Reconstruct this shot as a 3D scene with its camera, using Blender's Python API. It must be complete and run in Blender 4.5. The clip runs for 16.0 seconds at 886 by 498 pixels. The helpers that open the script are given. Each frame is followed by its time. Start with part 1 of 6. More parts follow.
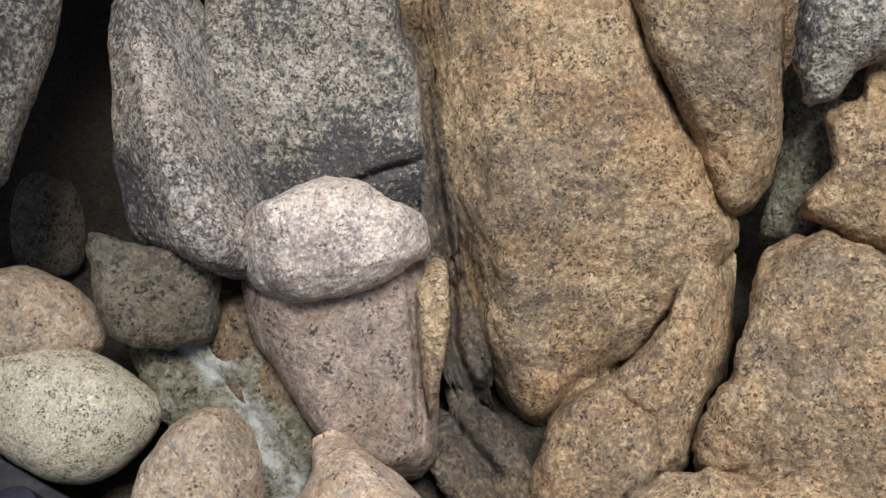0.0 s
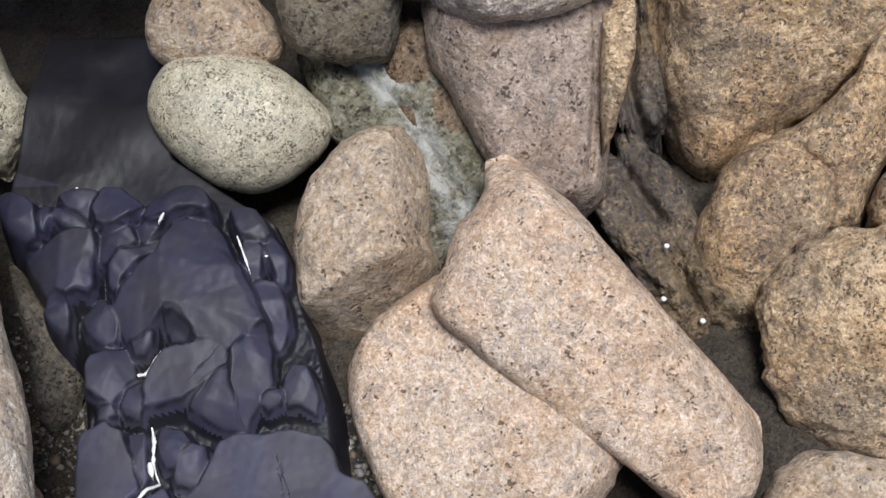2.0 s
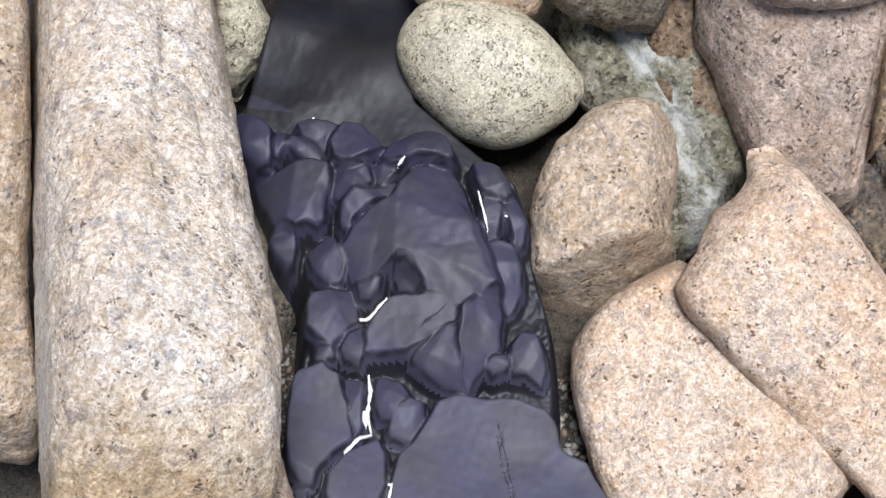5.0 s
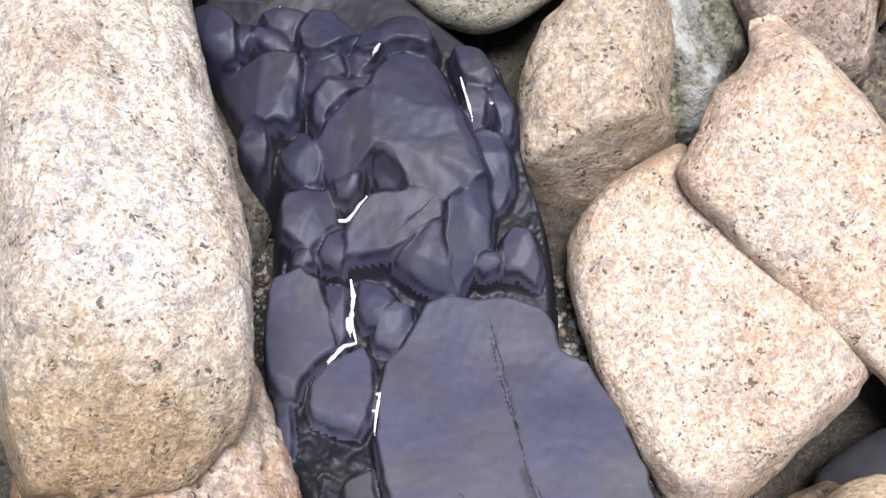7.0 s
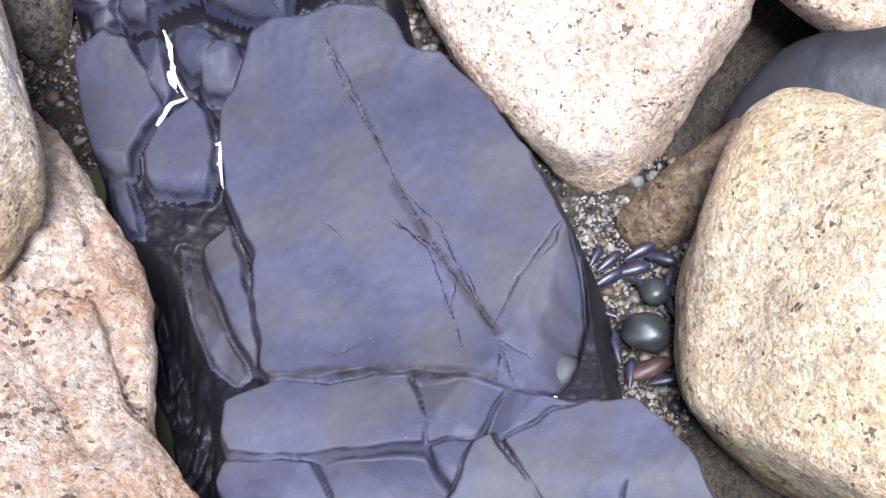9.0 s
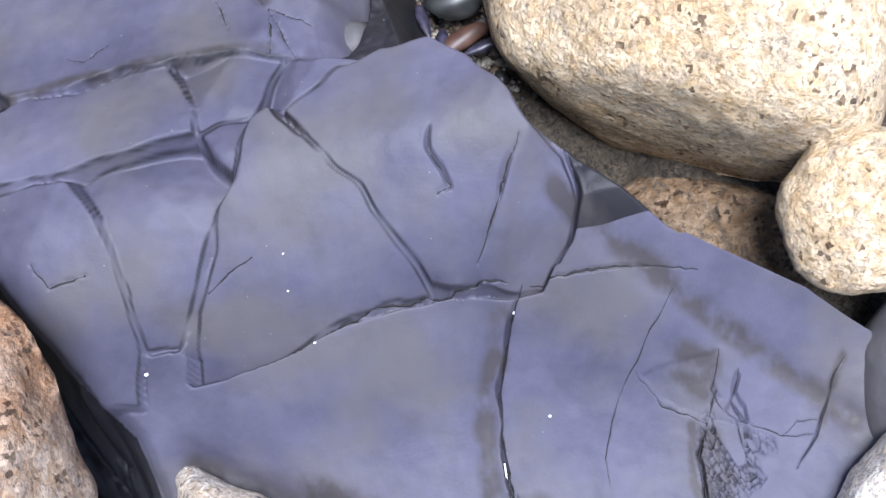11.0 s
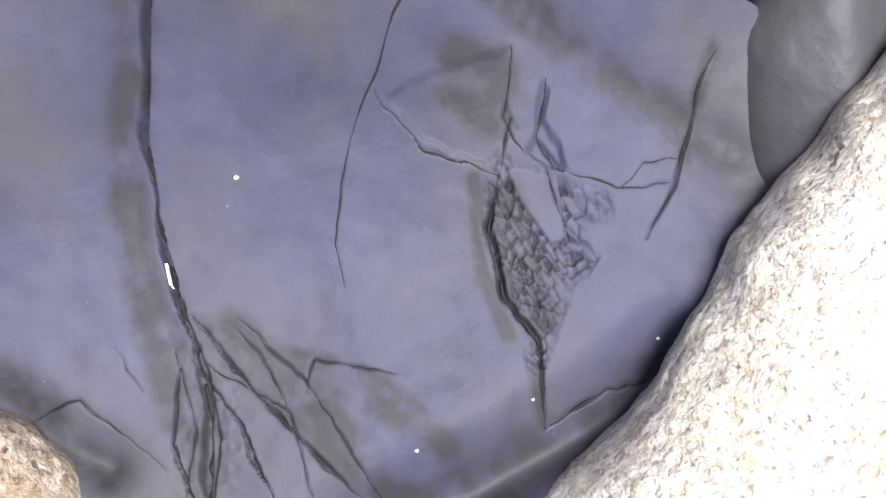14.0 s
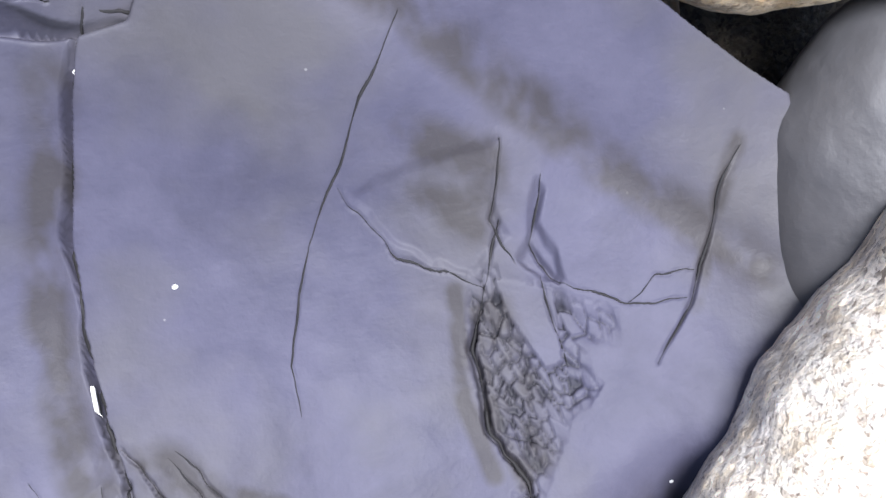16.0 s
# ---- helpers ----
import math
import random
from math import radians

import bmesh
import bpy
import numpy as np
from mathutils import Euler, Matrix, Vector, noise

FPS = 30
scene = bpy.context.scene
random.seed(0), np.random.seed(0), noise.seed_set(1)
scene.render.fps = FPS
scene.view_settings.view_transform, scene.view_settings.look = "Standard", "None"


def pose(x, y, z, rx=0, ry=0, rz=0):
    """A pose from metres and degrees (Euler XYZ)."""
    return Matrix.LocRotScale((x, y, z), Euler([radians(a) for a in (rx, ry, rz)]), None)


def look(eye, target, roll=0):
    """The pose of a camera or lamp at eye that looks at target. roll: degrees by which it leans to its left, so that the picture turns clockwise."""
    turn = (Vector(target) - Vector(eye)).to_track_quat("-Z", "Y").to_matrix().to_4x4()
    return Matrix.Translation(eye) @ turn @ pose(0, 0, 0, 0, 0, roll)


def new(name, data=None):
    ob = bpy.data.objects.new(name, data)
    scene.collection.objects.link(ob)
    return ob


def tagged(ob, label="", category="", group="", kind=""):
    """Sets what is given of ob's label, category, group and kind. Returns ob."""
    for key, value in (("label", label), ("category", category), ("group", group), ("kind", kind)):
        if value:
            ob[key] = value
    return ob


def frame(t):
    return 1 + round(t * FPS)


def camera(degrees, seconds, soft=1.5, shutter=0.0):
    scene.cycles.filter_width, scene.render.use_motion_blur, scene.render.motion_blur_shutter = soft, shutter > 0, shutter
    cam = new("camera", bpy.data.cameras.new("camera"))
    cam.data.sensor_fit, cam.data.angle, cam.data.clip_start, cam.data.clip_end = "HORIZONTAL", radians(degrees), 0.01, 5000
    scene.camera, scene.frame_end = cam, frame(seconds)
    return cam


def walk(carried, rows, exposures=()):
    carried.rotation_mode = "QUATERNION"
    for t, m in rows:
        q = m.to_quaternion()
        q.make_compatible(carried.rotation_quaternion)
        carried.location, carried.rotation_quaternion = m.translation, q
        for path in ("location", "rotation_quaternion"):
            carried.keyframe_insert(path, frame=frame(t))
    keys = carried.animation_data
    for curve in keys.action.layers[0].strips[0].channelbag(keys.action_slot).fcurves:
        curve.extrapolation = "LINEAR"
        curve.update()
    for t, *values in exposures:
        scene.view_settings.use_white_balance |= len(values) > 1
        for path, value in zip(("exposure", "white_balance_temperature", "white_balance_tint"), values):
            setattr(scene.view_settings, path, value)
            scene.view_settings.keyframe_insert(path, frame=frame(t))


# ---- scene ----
# ---- camera ----
cam = camera(36.0, 16.0)
PATH = [
    (0, look((0.2979, 0.1236, 1.8130), (0.2572, 0.8401, 1.1167), -4.98)),
    (0.5, look((0.2926, 0.0835, 1.7676), (0.2497, 0.7711, 1.0427), -4.84)),
    (1, look((0.2701, 0.0396, 1.7179), (0.2008, 0.7042, 0.9739), -5.18)),
    (1.5, look((0.2235, 0.0193, 1.6973), (0.1244, 0.6661, 0.9411), -5.71)),
    (2, look((0.1836, 0.0027, 1.6845), (0.0770, 0.6427, 0.9235), -4.65)),
    (2.5, look((0.1280, -0.0134, 1.6628), (0.0173, 0.6157, 0.8934), -3.53)),
    (3, look((0.0473, -0.0073, 1.6508), (-0.0695, 0.6051, 0.8689), -1.40)),
    (3.5, look((0.0000, 0.0000, 1.6500), (-0.1280, 0.6022, 0.8620), 0.00)),
    (4, look((-0.0178, 0.0030, 1.6447), (-0.1561, 0.6020, 0.8559), 0.26)),
    (6.3, look((-0.0945, 0.0321, 1.6182), (-0.2316, 0.6709, 0.8612), 1.84)),
    (6.5, look((-0.0918, 0.0388, 1.5914), (-0.2223, 0.6582, 0.8172), 1.55)),
    (7, look((-0.0559, 0.0533, 1.5263), (-0.1852, 0.6258, 0.7167), -1.38)),
    (7.5, look((-0.0190, 0.0726, 1.4736), (-0.1536, 0.6159, 0.6450), -5.52)),
    (8, look((0.0221, 0.0864, 1.4295), (-0.1156, 0.6070, 0.5869), -8.64)),
    (8.5, look((0.0371, 0.0718, 1.3665), (-0.0812, 0.5708, 0.5080), -11.87)),
    (9, look((0.0532, 0.0636, 1.3127), (-0.0539, 0.5275, 0.4333), -15.62)),
    (9.5, look((0.0713, 0.0570, 1.2694), (-0.0272, 0.4736, 0.3656), -19.49)),
    (10, look((0.0852, 0.0492, 1.2199), (-0.0080, 0.4135, 0.2933), -23.94)),
    (10.2, look((0.0907, 0.0455, 1.2023), (0.0030, 0.3904, 0.2678), -24.87)),
    (12.3, look((0.1654, -0.1820, 0.8211), (0.1166, 0.3143, -0.0457), -20.10)),
    (12.5, look((0.1664, -0.1631, 0.7993), (0.1225, 0.3206, -0.0748), -19.99)),
    (13, look((0.1449, -0.0969, 0.7500), (0.1607, 0.3165, -0.1604), -13.81)),
    (13.5, look((0.1504, -0.0455, 0.6974), (0.1879, 0.3040, -0.2388), -10.73)),
    (14, look((0.1568, 0.0099, 0.6498), (0.1870, 0.2946, -0.3083), -11.13)),
    (14.5, look((0.1606, 0.0393, 0.5963), (0.1913, 0.2962, -0.3697), -10.64)),
    (15, look((0.1663, 0.0553, 0.5664), (0.2026, 0.2990, -0.4028), -9.11)),
    (15.5, look((0.1721, 0.0539, 0.5672), (0.2100, 0.3280, -0.3937), -9.57)),
    (16, look((0.1819, 0.0458, 0.5681), (0.2116, 0.3879, -0.3711), -11.46)),
]
EXPOSURES = [(0, -0.07, 6100, 11), (2.5, 0.2, 5870, 12), (4, 0.42, 5810, 12), (6.5, 0.72, 5850, 14), (9.5, 1.18, 5500, 15), (12.5, 1.16, 5800, 14), (14, 0.98, 6000, 13), (16, 1.2, 5850, 13)]
walk(cam, PATH, EXPOSURES)
# ---- light ----
world = bpy.data.worlds.new("world")
scene.world = world
world.use_nodes = True
_wn = world.node_tree.nodes
_sky = _wn.new("ShaderNodeTexSky")
_sky.sky_type = "NISHITA"
_sky.sun_disc = False
_sky.sun_elevation, _sky.sun_rotation = radians(70), radians(153)
_sky.air_density, _sky.dust_density = 1.0, 2.0
world.node_tree.links.new(_sky.outputs[0], _wn["Background"].inputs[0])
_wn["Background"].inputs[1].default_value = 0.068
sun = new("sun", bpy.data.lights.new("sun", "SUN"))
sun.data.energy, sun.data.angle, sun.data.color = 4.3, radians(20), (1.0, 0.97, 0.92)
sun.matrix_world = look((0.5, -1.0, 3.0), (0, 0, 0))


# ---- materials ----
def node_tree(name):
    m = bpy.data.materials.new(name)
    m.use_nodes = True
    nt = m.node_tree
    return m, nt, nt.nodes["Principled BSDF"]


def tex(nt, kind, vector, **values):
    n = nt.nodes.new(kind)
    for k, v in values.items():
        n.inputs[k].default_value = v
    if vector is not None:
        nt.links.new(vector, n.inputs["Vector"])
    return n


def ramp(nt, source, stops, mode="LINEAR"):
    n = nt.nodes.new("ShaderNodeValToRGB")
    n.color_ramp.interpolation = mode
    e = n.color_ramp.elements
    while len(e) < len(stops):
        e.new(0.5)
    for q, (p, c) in zip(e, stops):
        q.position, q.color = p, (c if len(c) == 4 else (*c, 1)) if not isinstance(c, float) else (c, c, c, 1)
    nt.links.new(source, n.inputs[0])
    return n.outputs[0]


def mix(nt, a, b, factor, how="MIX"):
    n = nt.nodes.new("ShaderNodeMix")
    n.data_type, n.blend_type = "RGBA", how
    for socket, v in ((n.inputs[0], factor), (n.inputs[6], a), (n.inputs[7], b)):
        if isinstance(v, (int, float)):
            socket.default_value = v
        elif isinstance(v, tuple):
            socket.default_value = (*v, 1)
        else:
            nt.links.new(v, socket)
    return n.outputs[2]


def granite(name, pale, tan, grey, speck=0.12, lichen=0.0, stain=(0.3, 0.2, 0.1), stained=0.3, grain=110.0, rough=0.72, crust=0.0, apron=0.0, relief=1.0):
    """Coarse granite: feldspar, quartz and mica grains, with stains and lichen in patches."""
    m, nt, out = node_tree(name)
    where = nt.nodes.new("ShaderNodeNewGeometry").outputs["Position"]
    bend = tex(nt, "ShaderNodeTexNoise", where, Scale=60.0, Detail=3.0)
    warped = nt.nodes.new("ShaderNodeVectorMath")
    warped.operation = "MULTIPLY_ADD"
    nt.links.new(bend.outputs["Color"], warped.inputs[0])
    warped.inputs[1].default_value = (0.012, 0.012, 0.012)
    nt.links.new(where, warped.inputs[2])
    at = warped.outputs[0]
    body = tex(nt, "ShaderNodeTexNoise", at, Scale=grain * 0.8, Detail=5.0, Roughness=0.75)
    other = tex(nt, "ShaderNodeTexNoise", at, Scale=grain * 0.55, Detail=4.0, Roughness=0.7)
    other.noise_dimensions = "4D"
    other.inputs["W"].default_value = 3.0
    base = ramp(nt, body.outputs[0], [(0.40, tan), (0.56, pale)])
    base = mix(nt, base, grey, ramp(nt, other.outputs[0], [(0.52, 0.0), (0.62, 0.85)]))
    fine = tex(nt, "ShaderNodeTexVoronoi", at, Scale=grain * 2.4)
    split2 = nt.nodes.new("ShaderNodeSeparateColor")
    nt.links.new(fine.outputs["Color"], split2.inputs[0])
    base = mix(nt, base, ramp(nt, split2.outputs[1], [(0.0, (0.62, 0.58, 0.54)), (0.4, (1.0, 1.0, 1.0)), (0.8, (1.0, 1.0, 1.0)), (1.0, (1.4, 1.38, 1.35))]), 0.8, "MULTIPLY")
    clump = tex(nt, "ShaderNodeTexNoise", at, Scale=grain * 0.3, Detail=3.0)
    mica = nt.nodes.new("ShaderNodeMath")
    mica.operation = "MULTIPLY_ADD"
    nt.links.new(clump.outputs[0], mica.inputs[0])
    mica.inputs[1].default_value = 1.3
    nt.links.new(split2.outputs[0], mica.inputs[2])
    fleck = ramp(nt, mica.outputs[0], [(0.0, 1.0), (0.5 + speck * 1.5, 0.95), (0.58 + speck * 1.5, 0.0), (1.0, 0.0)])
    base = mix(nt, base, mix(nt, base, (0.16, 0.13, 0.11), 0.9, "MULTIPLY"), fleck)
    pepper = tex(nt, "ShaderNodeTexNoise", at, Scale=grain * 3.2, Detail=2.0, Roughness=0.6)
    base = mix(nt, base, mix(nt, base, (0.4, 0.34, 0.3), 1.0, "MULTIPLY"), ramp(nt, pepper.outputs[0], [(0.57, 0.0), (0.66, 0.8)]))
    base = mix(nt, base, mix(nt, base, (1.3, 1.3, 1.3), 1.0, "MULTIPLY"), ramp(nt, pepper.outputs[0], [(0.34, 0.8), (0.43, 0.0)]))
    patch = tex(nt, "ShaderNodeTexNoise", where, Scale=7.0, Detail=5.0, Roughness=0.62)
    base = mix(nt, base, mix(nt, base, stain, 0.75, "MULTIPLY"), ramp(nt, patch.outputs[0], [(0.42, 0.0), (0.68, stained)]))
    broad = tex(nt, "ShaderNodeTexNoise", where, Scale=22.0, Detail=4.0)
    base = mix(nt, base, ramp(nt, broad.outputs[0], [(0.3, (0.78, 0.78, 0.78)), (0.7, (1.15, 1.13, 1.1))]), 0.8, "MULTIPLY")
    if lichen:
        spots = tex(nt, "ShaderNodeTexNoise", where, Scale=130.0, Detail=6.0, Roughness=0.7)
        zones = tex(nt, "ShaderNodeTexNoise", where, Scale=5.0, Detail=3.0)
        both = nt.nodes.new("ShaderNodeMath")
        both.operation = "MULTIPLY_ADD"
        nt.links.new(zones.outputs[0], both.inputs[0])
        both.inputs[1].default_value = 0.8
        nt.links.new(spots.outputs[0], both.inputs[2])
        base = mix(nt, base, (0.055, 0.055, 0.06), ramp(nt, both.outputs[0], [(0.86, 0.0), (0.98, lichen)]))
    if crust:
        salt = tex(nt, "ShaderNodeTexNoise", where, Scale=13.0, Detail=9.0, Roughness=0.72)
        band = nt.nodes.new("ShaderNodeVectorMath")
        band.operation = "DOT_PRODUCT"
        nt.links.new(where, band.inputs[0])
        band.inputs[1].default_value = (0.79, 0.61, 0.0)
        streak = ramp(nt, band.outputs["Value"], [(0.715, 0.0), (0.735, 1.0), (0.757, 1.0), (0.775, 0.0)])
        base = mix(nt, base, (0.46, 0.46, 0.42), mix(nt, streak, ramp(nt, salt.outputs[0], [(0.42, 0.0), (0.52, crust)]), 1.0, "MULTIPLY"))
    if apron:
        # browner towards the seaward end, with a ragged border
        place = nt.nodes.new("ShaderNodeVectorMath")
        place.operation = "DOT_PRODUCT"
        nt.links.new(where, place.inputs[0])
        place.inputs[1].default_value = (-0.25, 1.0, 0.0)
        ragged = nt.nodes.new("ShaderNodeMath")
        ragged.operation = "MULTIPLY_ADD"
        nt.links.new(tex(nt, "ShaderNodeTexNoise", where, Scale=16.0, Detail=8.0, Roughness=0.7).outputs[0], ragged.inputs[0])
        ragged.inputs[1].default_value = 0.12
        nt.links.new(place.outputs["Value"], ragged.inputs[2])
        base = mix(nt, base, mix(nt, base, (0.6, 0.48, 0.3), 1.0, "MULTIPLY"), ramp(nt, ragged.outputs[0], [(apron + 0.02, 0.85), (apron + 0.11, 0.0)]))
    nt.links.new(base, out.inputs["Base Color"])
    nt.links.new(ramp(nt, split2.outputs[2], [(0.0, rough - 0.35), (0.12, rough - 0.3), (0.16, rough), (1.0, rough)]), out.inputs["Roughness"])
    out.inputs["Specular IOR Level"].default_value = 0.4
    grit = tex(nt, "ShaderNodeTexNoise", where, Scale=240.0, Detail=6.0, Roughness=0.7)
    coarse = tex(nt, "ShaderNodeTexNoise", where, Scale=60.0, Detail=4.0)
    b1, b2 = nt.nodes.new("ShaderNodeBump"), nt.nodes.new("ShaderNodeBump")
    b1.inputs["Distance"].default_value, b2.inputs["Distance"].default_value = 0.006, 0.0035
    b1.inputs["Strength"].default_value, b2.inputs["Strength"].default_value = 0.8 * relief, 0.95 * relief
    nt.links.new(coarse.outputs[0], b1.inputs["Height"])
    nt.links.new(grit.outputs[0], b2.inputs["Height"])
    nt.links.new(b1.outputs[0], b2.inputs["Normal"])
    nt.links.new(b2.outputs[0], out.inputs["Normal"])
    return m


def slate(name, dark, light, rough, wet=False):
    """Fine-grained dark rock with a satin skin."""
    m, nt, out = node_tree(name)
    where = nt.nodes.new("ShaderNodeNewGeometry").outputs["Position"]
    cloud = tex(nt, "ShaderNodeTexNoise", where, Scale=9.0, Detail=6.0, Roughness=0.6)
    fine = tex(nt, "ShaderNodeTexNoise", where, Scale=70.0, Detail=5.0, Roughness=0.65)
    base = ramp(nt, cloud.outputs[0], [(0.32, dark), (0.68, light)])
    base = mix(nt, base, ramp(nt, fine.outputs[0], [(0.3, (0.86, 0.86, 0.87)), (0.7, (1.15, 1.13, 1.1))]), 0.7, "MULTIPLY")
    warm = tex(nt, "ShaderNodeTexNoise", where, Scale=11.0, Detail=4.0, Roughness=0.5)
    base = mix(nt, base, (light[0] * 0.98, light[0] * 0.93, light[0] * 0.93), ramp(nt, warm.outputs[0], [(0.44, 0.0), (0.64, 0.75)]))
    darkening = tex(nt, "ShaderNodeTexNoise", where, Scale=26.0, Detail=8.0, Roughness=0.68, Distortion=0.3)
    base = mix(nt, base, mix(nt, base, (0.66, 0.65, 0.64), 1.0, "MULTIPLY"), ramp(nt, darkening.outputs[0], [(0.52, 0.0), (0.7, 0.4)]))
    spot = tex(nt, "ShaderNodeTexVoronoi", where, Scale=55.0)
    base = mix(nt, base, (0.34, 0.33, 0.31), ramp(nt, spot.outputs["Distance"], [(0.0, 0.35), (0.02, 0.35), (0.035, 0.0)]))
    for name_, colour in (("darkening", (0.036, 0.032, 0.031)), ("crack_shade", (0.012, 0.012, 0.016))):
        # painted dark: brown film with some crevice shade, then the shade in cracks
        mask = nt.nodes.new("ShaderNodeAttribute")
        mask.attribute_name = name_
        broken = mix(nt, mask.outputs["Fac"], darkening.outputs[0], 0.6, "MULTIPLY")
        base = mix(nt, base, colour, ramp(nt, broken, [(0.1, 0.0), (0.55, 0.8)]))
    out.inputs["Specular IOR Level"].default_value = 0.27
    skin_rough = ramp(nt, cloud.outputs[0], [(0.3, rough - 0.08), (0.7, rough + 0.1)])
    if wet:
        # darker and smoother towards the inner end of the gully
        place = nt.nodes.new("ShaderNodeSeparateXYZ")
        nt.links.new(where, place.inputs[0])
        sway = nt.nodes.new("ShaderNodeMath")
        sway.operation = "MULTIPLY_ADD"
        nt.links.new(cloud.outputs[0], sway.inputs[0])
        sway.inputs[1].default_value = 0.35
        nt.links.new(place.outputs[1], sway.inputs[2])
        half = nt.nodes.new("ShaderNodeMath")
        half.operation = "MULTIPLY"
        nt.links.new(sway.outputs[0], half.inputs[0])
        half.inputs[1].default_value = 0.5
        inward = ramp(nt, half.outputs[0], [(0.42, 0.0), (0.54, 0.6), (0.68, 0.95)])
        base = mix(nt, base, mix(nt, base, (0.3, 0.3, 0.38), 1.0, "MULTIPLY"), inward)
        skin_rough = mix(nt, skin_rough, (0.47, 0.47, 0.47), inward)
    nt.links.new(base, out.inputs["Base Color"])
    nt.links.new(skin_rough, out.inputs["Roughness"])
    b1, b2 = nt.nodes.new("ShaderNodeBump"), nt.nodes.new("ShaderNodeBump")
    b1.inputs["Distance"].default_value, b2.inputs["Distance"].default_value = 0.0008, 0.0003
    b1.inputs["Strength"].default_value, b2.inputs["Strength"].default_value = 0.5, 0.6
    grit = tex(nt, "ShaderNodeTexNoise", where, Scale=420.0, Detail=4.0)
    nt.links.new(fine.outputs[0], b1.inputs["Height"])
    nt.links.new(grit.outputs[0], b2.inputs["Height"])
    nt.links.new(b1.outputs[0], b2.inputs["Normal"])
    nt.links.new(b2.outputs[0], out.inputs["Normal"])
    return m


def plain(name, colour, rough, vary=0.3, scale=80.0):
    m, nt, out = node_tree(name)
    where = nt.nodes.new("ShaderNodeNewGeometry").outputs["Position"]
    n = tex(nt, "ShaderNodeTexNoise", where, Scale=scale, Detail=5.0)
    low, high = tuple(c * (1 - vary) for c in colour), tuple(c * (1 + vary) for c in colour)
    nt.links.new(ramp(nt, n.outputs[0], [(0.3, low), (0.7, high)]), out.inputs["Base Color"])
    out.inputs["Roughness"].default_value = rough
    return m


GRANITE_PALE = granite("granite_pale", (0.72, 0.66, 0.58), (0.5, 0.41, 0.3), (0.36, 0.34, 0.33), speck=0.05, stain=(0.6, 0.43, 0.25), stained=1.0, grain=150.0)
GRANITE_CAPPED = granite("granite_capped", (0.72, 0.66, 0.58), (0.5, 0.41, 0.3), (0.36, 0.34, 0.33), speck=0.05, stain=(0.6, 0.43, 0.25), stained=0.6, grain=150.0, apron=0.71)
GRANITE_BLOND = granite("granite_blond", (0.88, 0.79, 0.7), (0.72, 0.6, 0.5), (0.5, 0.45, 0.42), speck=0.04, lichen=0.5, stain=(0.8, 0.66, 0.5), stained=0.5, grain=130.0)
GRANITE_CREAM = granite("granite_cream", (0.9, 0.85, 0.76), (0.84, 0.74, 0.58), (0.74, 0.69, 0.63), speck=-0.02, stain=(0.9, 0.72, 0.5), stained=0.35)
GRANITE_PEACH = granite("granite_peach", (0.7, 0.58, 0.47), (0.53, 0.39, 0.26), (0.39, 0.33, 0.28), speck=0.05, stain=(0.8, 0.6, 0.4), stained=0.7, grain=135.0)
GRANITE_YELLOW = granite("granite_yellow", (0.67, 0.56, 0.4), (0.5, 0.375, 0.215), (0.41, 0.35, 0.26), speck=0.05, stain=(0.88, 0.7, 0.44), stained=0.6)
GRANITE_TAN = granite("granite_tan", (0.54, 0.445, 0.34), (0.39, 0.29, 0.185), (0.27, 0.235, 0.2), speck=0.06, stain=(0.75, 0.58, 0.4), stained=0.6)
GRANITE_OCHRE = granite("granite_ochre", (0.68, 0.52, 0.33), (0.44, 0.305, 0.155), (0.29, 0.215, 0.135), speck=0.13, lichen=0.5, stain=(0.7, 0.53, 0.35), stained=0.8, grain=135.0)
GRANITE_PINK = granite("granite_pink", (0.44, 0.355, 0.29), (0.31, 0.235, 0.175), (0.22, 0.19, 0.165), speck=0.08, stain=(0.7, 0.55, 0.4), stained=0.6)
GRANITE_GREY = granite("granite_grey", (0.6, 0.55, 0.46), (0.35, 0.315, 0.26), (0.18, 0.175, 0.17), speck=0.2, lichen=0.9, stain=(0.72, 0.62, 0.42), stained=0.6, grain=140.0)
GRANITE_SLATE = granite("granite_slate", (0.66, 0.6, 0.53), (0.36, 0.32, 0.28), (0.14, 0.135, 0.13), speck=0.2, lichen=0.9, stain=(0.7, 0.62, 0.5), stained=0.6, grain=150.0)
GRANITE_OLIVE = granite("granite_olive", (0.52, 0.48, 0.37), (0.4, 0.365, 0.26), (0.27, 0.255, 0.195), speck=0.14, stain=(0.8, 0.78, 0.6), stained=0.4, grain=170.0, rough=0.6, relief=0.35)
GRANITE_RUST = granite("granite_rust", (0.52, 0.43, 0.35), (0.4, 0.28, 0.18), (0.3, 0.26, 0.22), speck=0.09, stain=(0.6, 0.34, 0.14), stained=1.0, grain=100.0)
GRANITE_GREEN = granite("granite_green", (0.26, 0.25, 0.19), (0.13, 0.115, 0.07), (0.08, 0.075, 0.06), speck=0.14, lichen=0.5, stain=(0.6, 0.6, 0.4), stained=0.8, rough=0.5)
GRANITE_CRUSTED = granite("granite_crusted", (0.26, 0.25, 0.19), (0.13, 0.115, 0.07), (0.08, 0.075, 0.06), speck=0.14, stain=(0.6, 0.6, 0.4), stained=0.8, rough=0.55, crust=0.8)
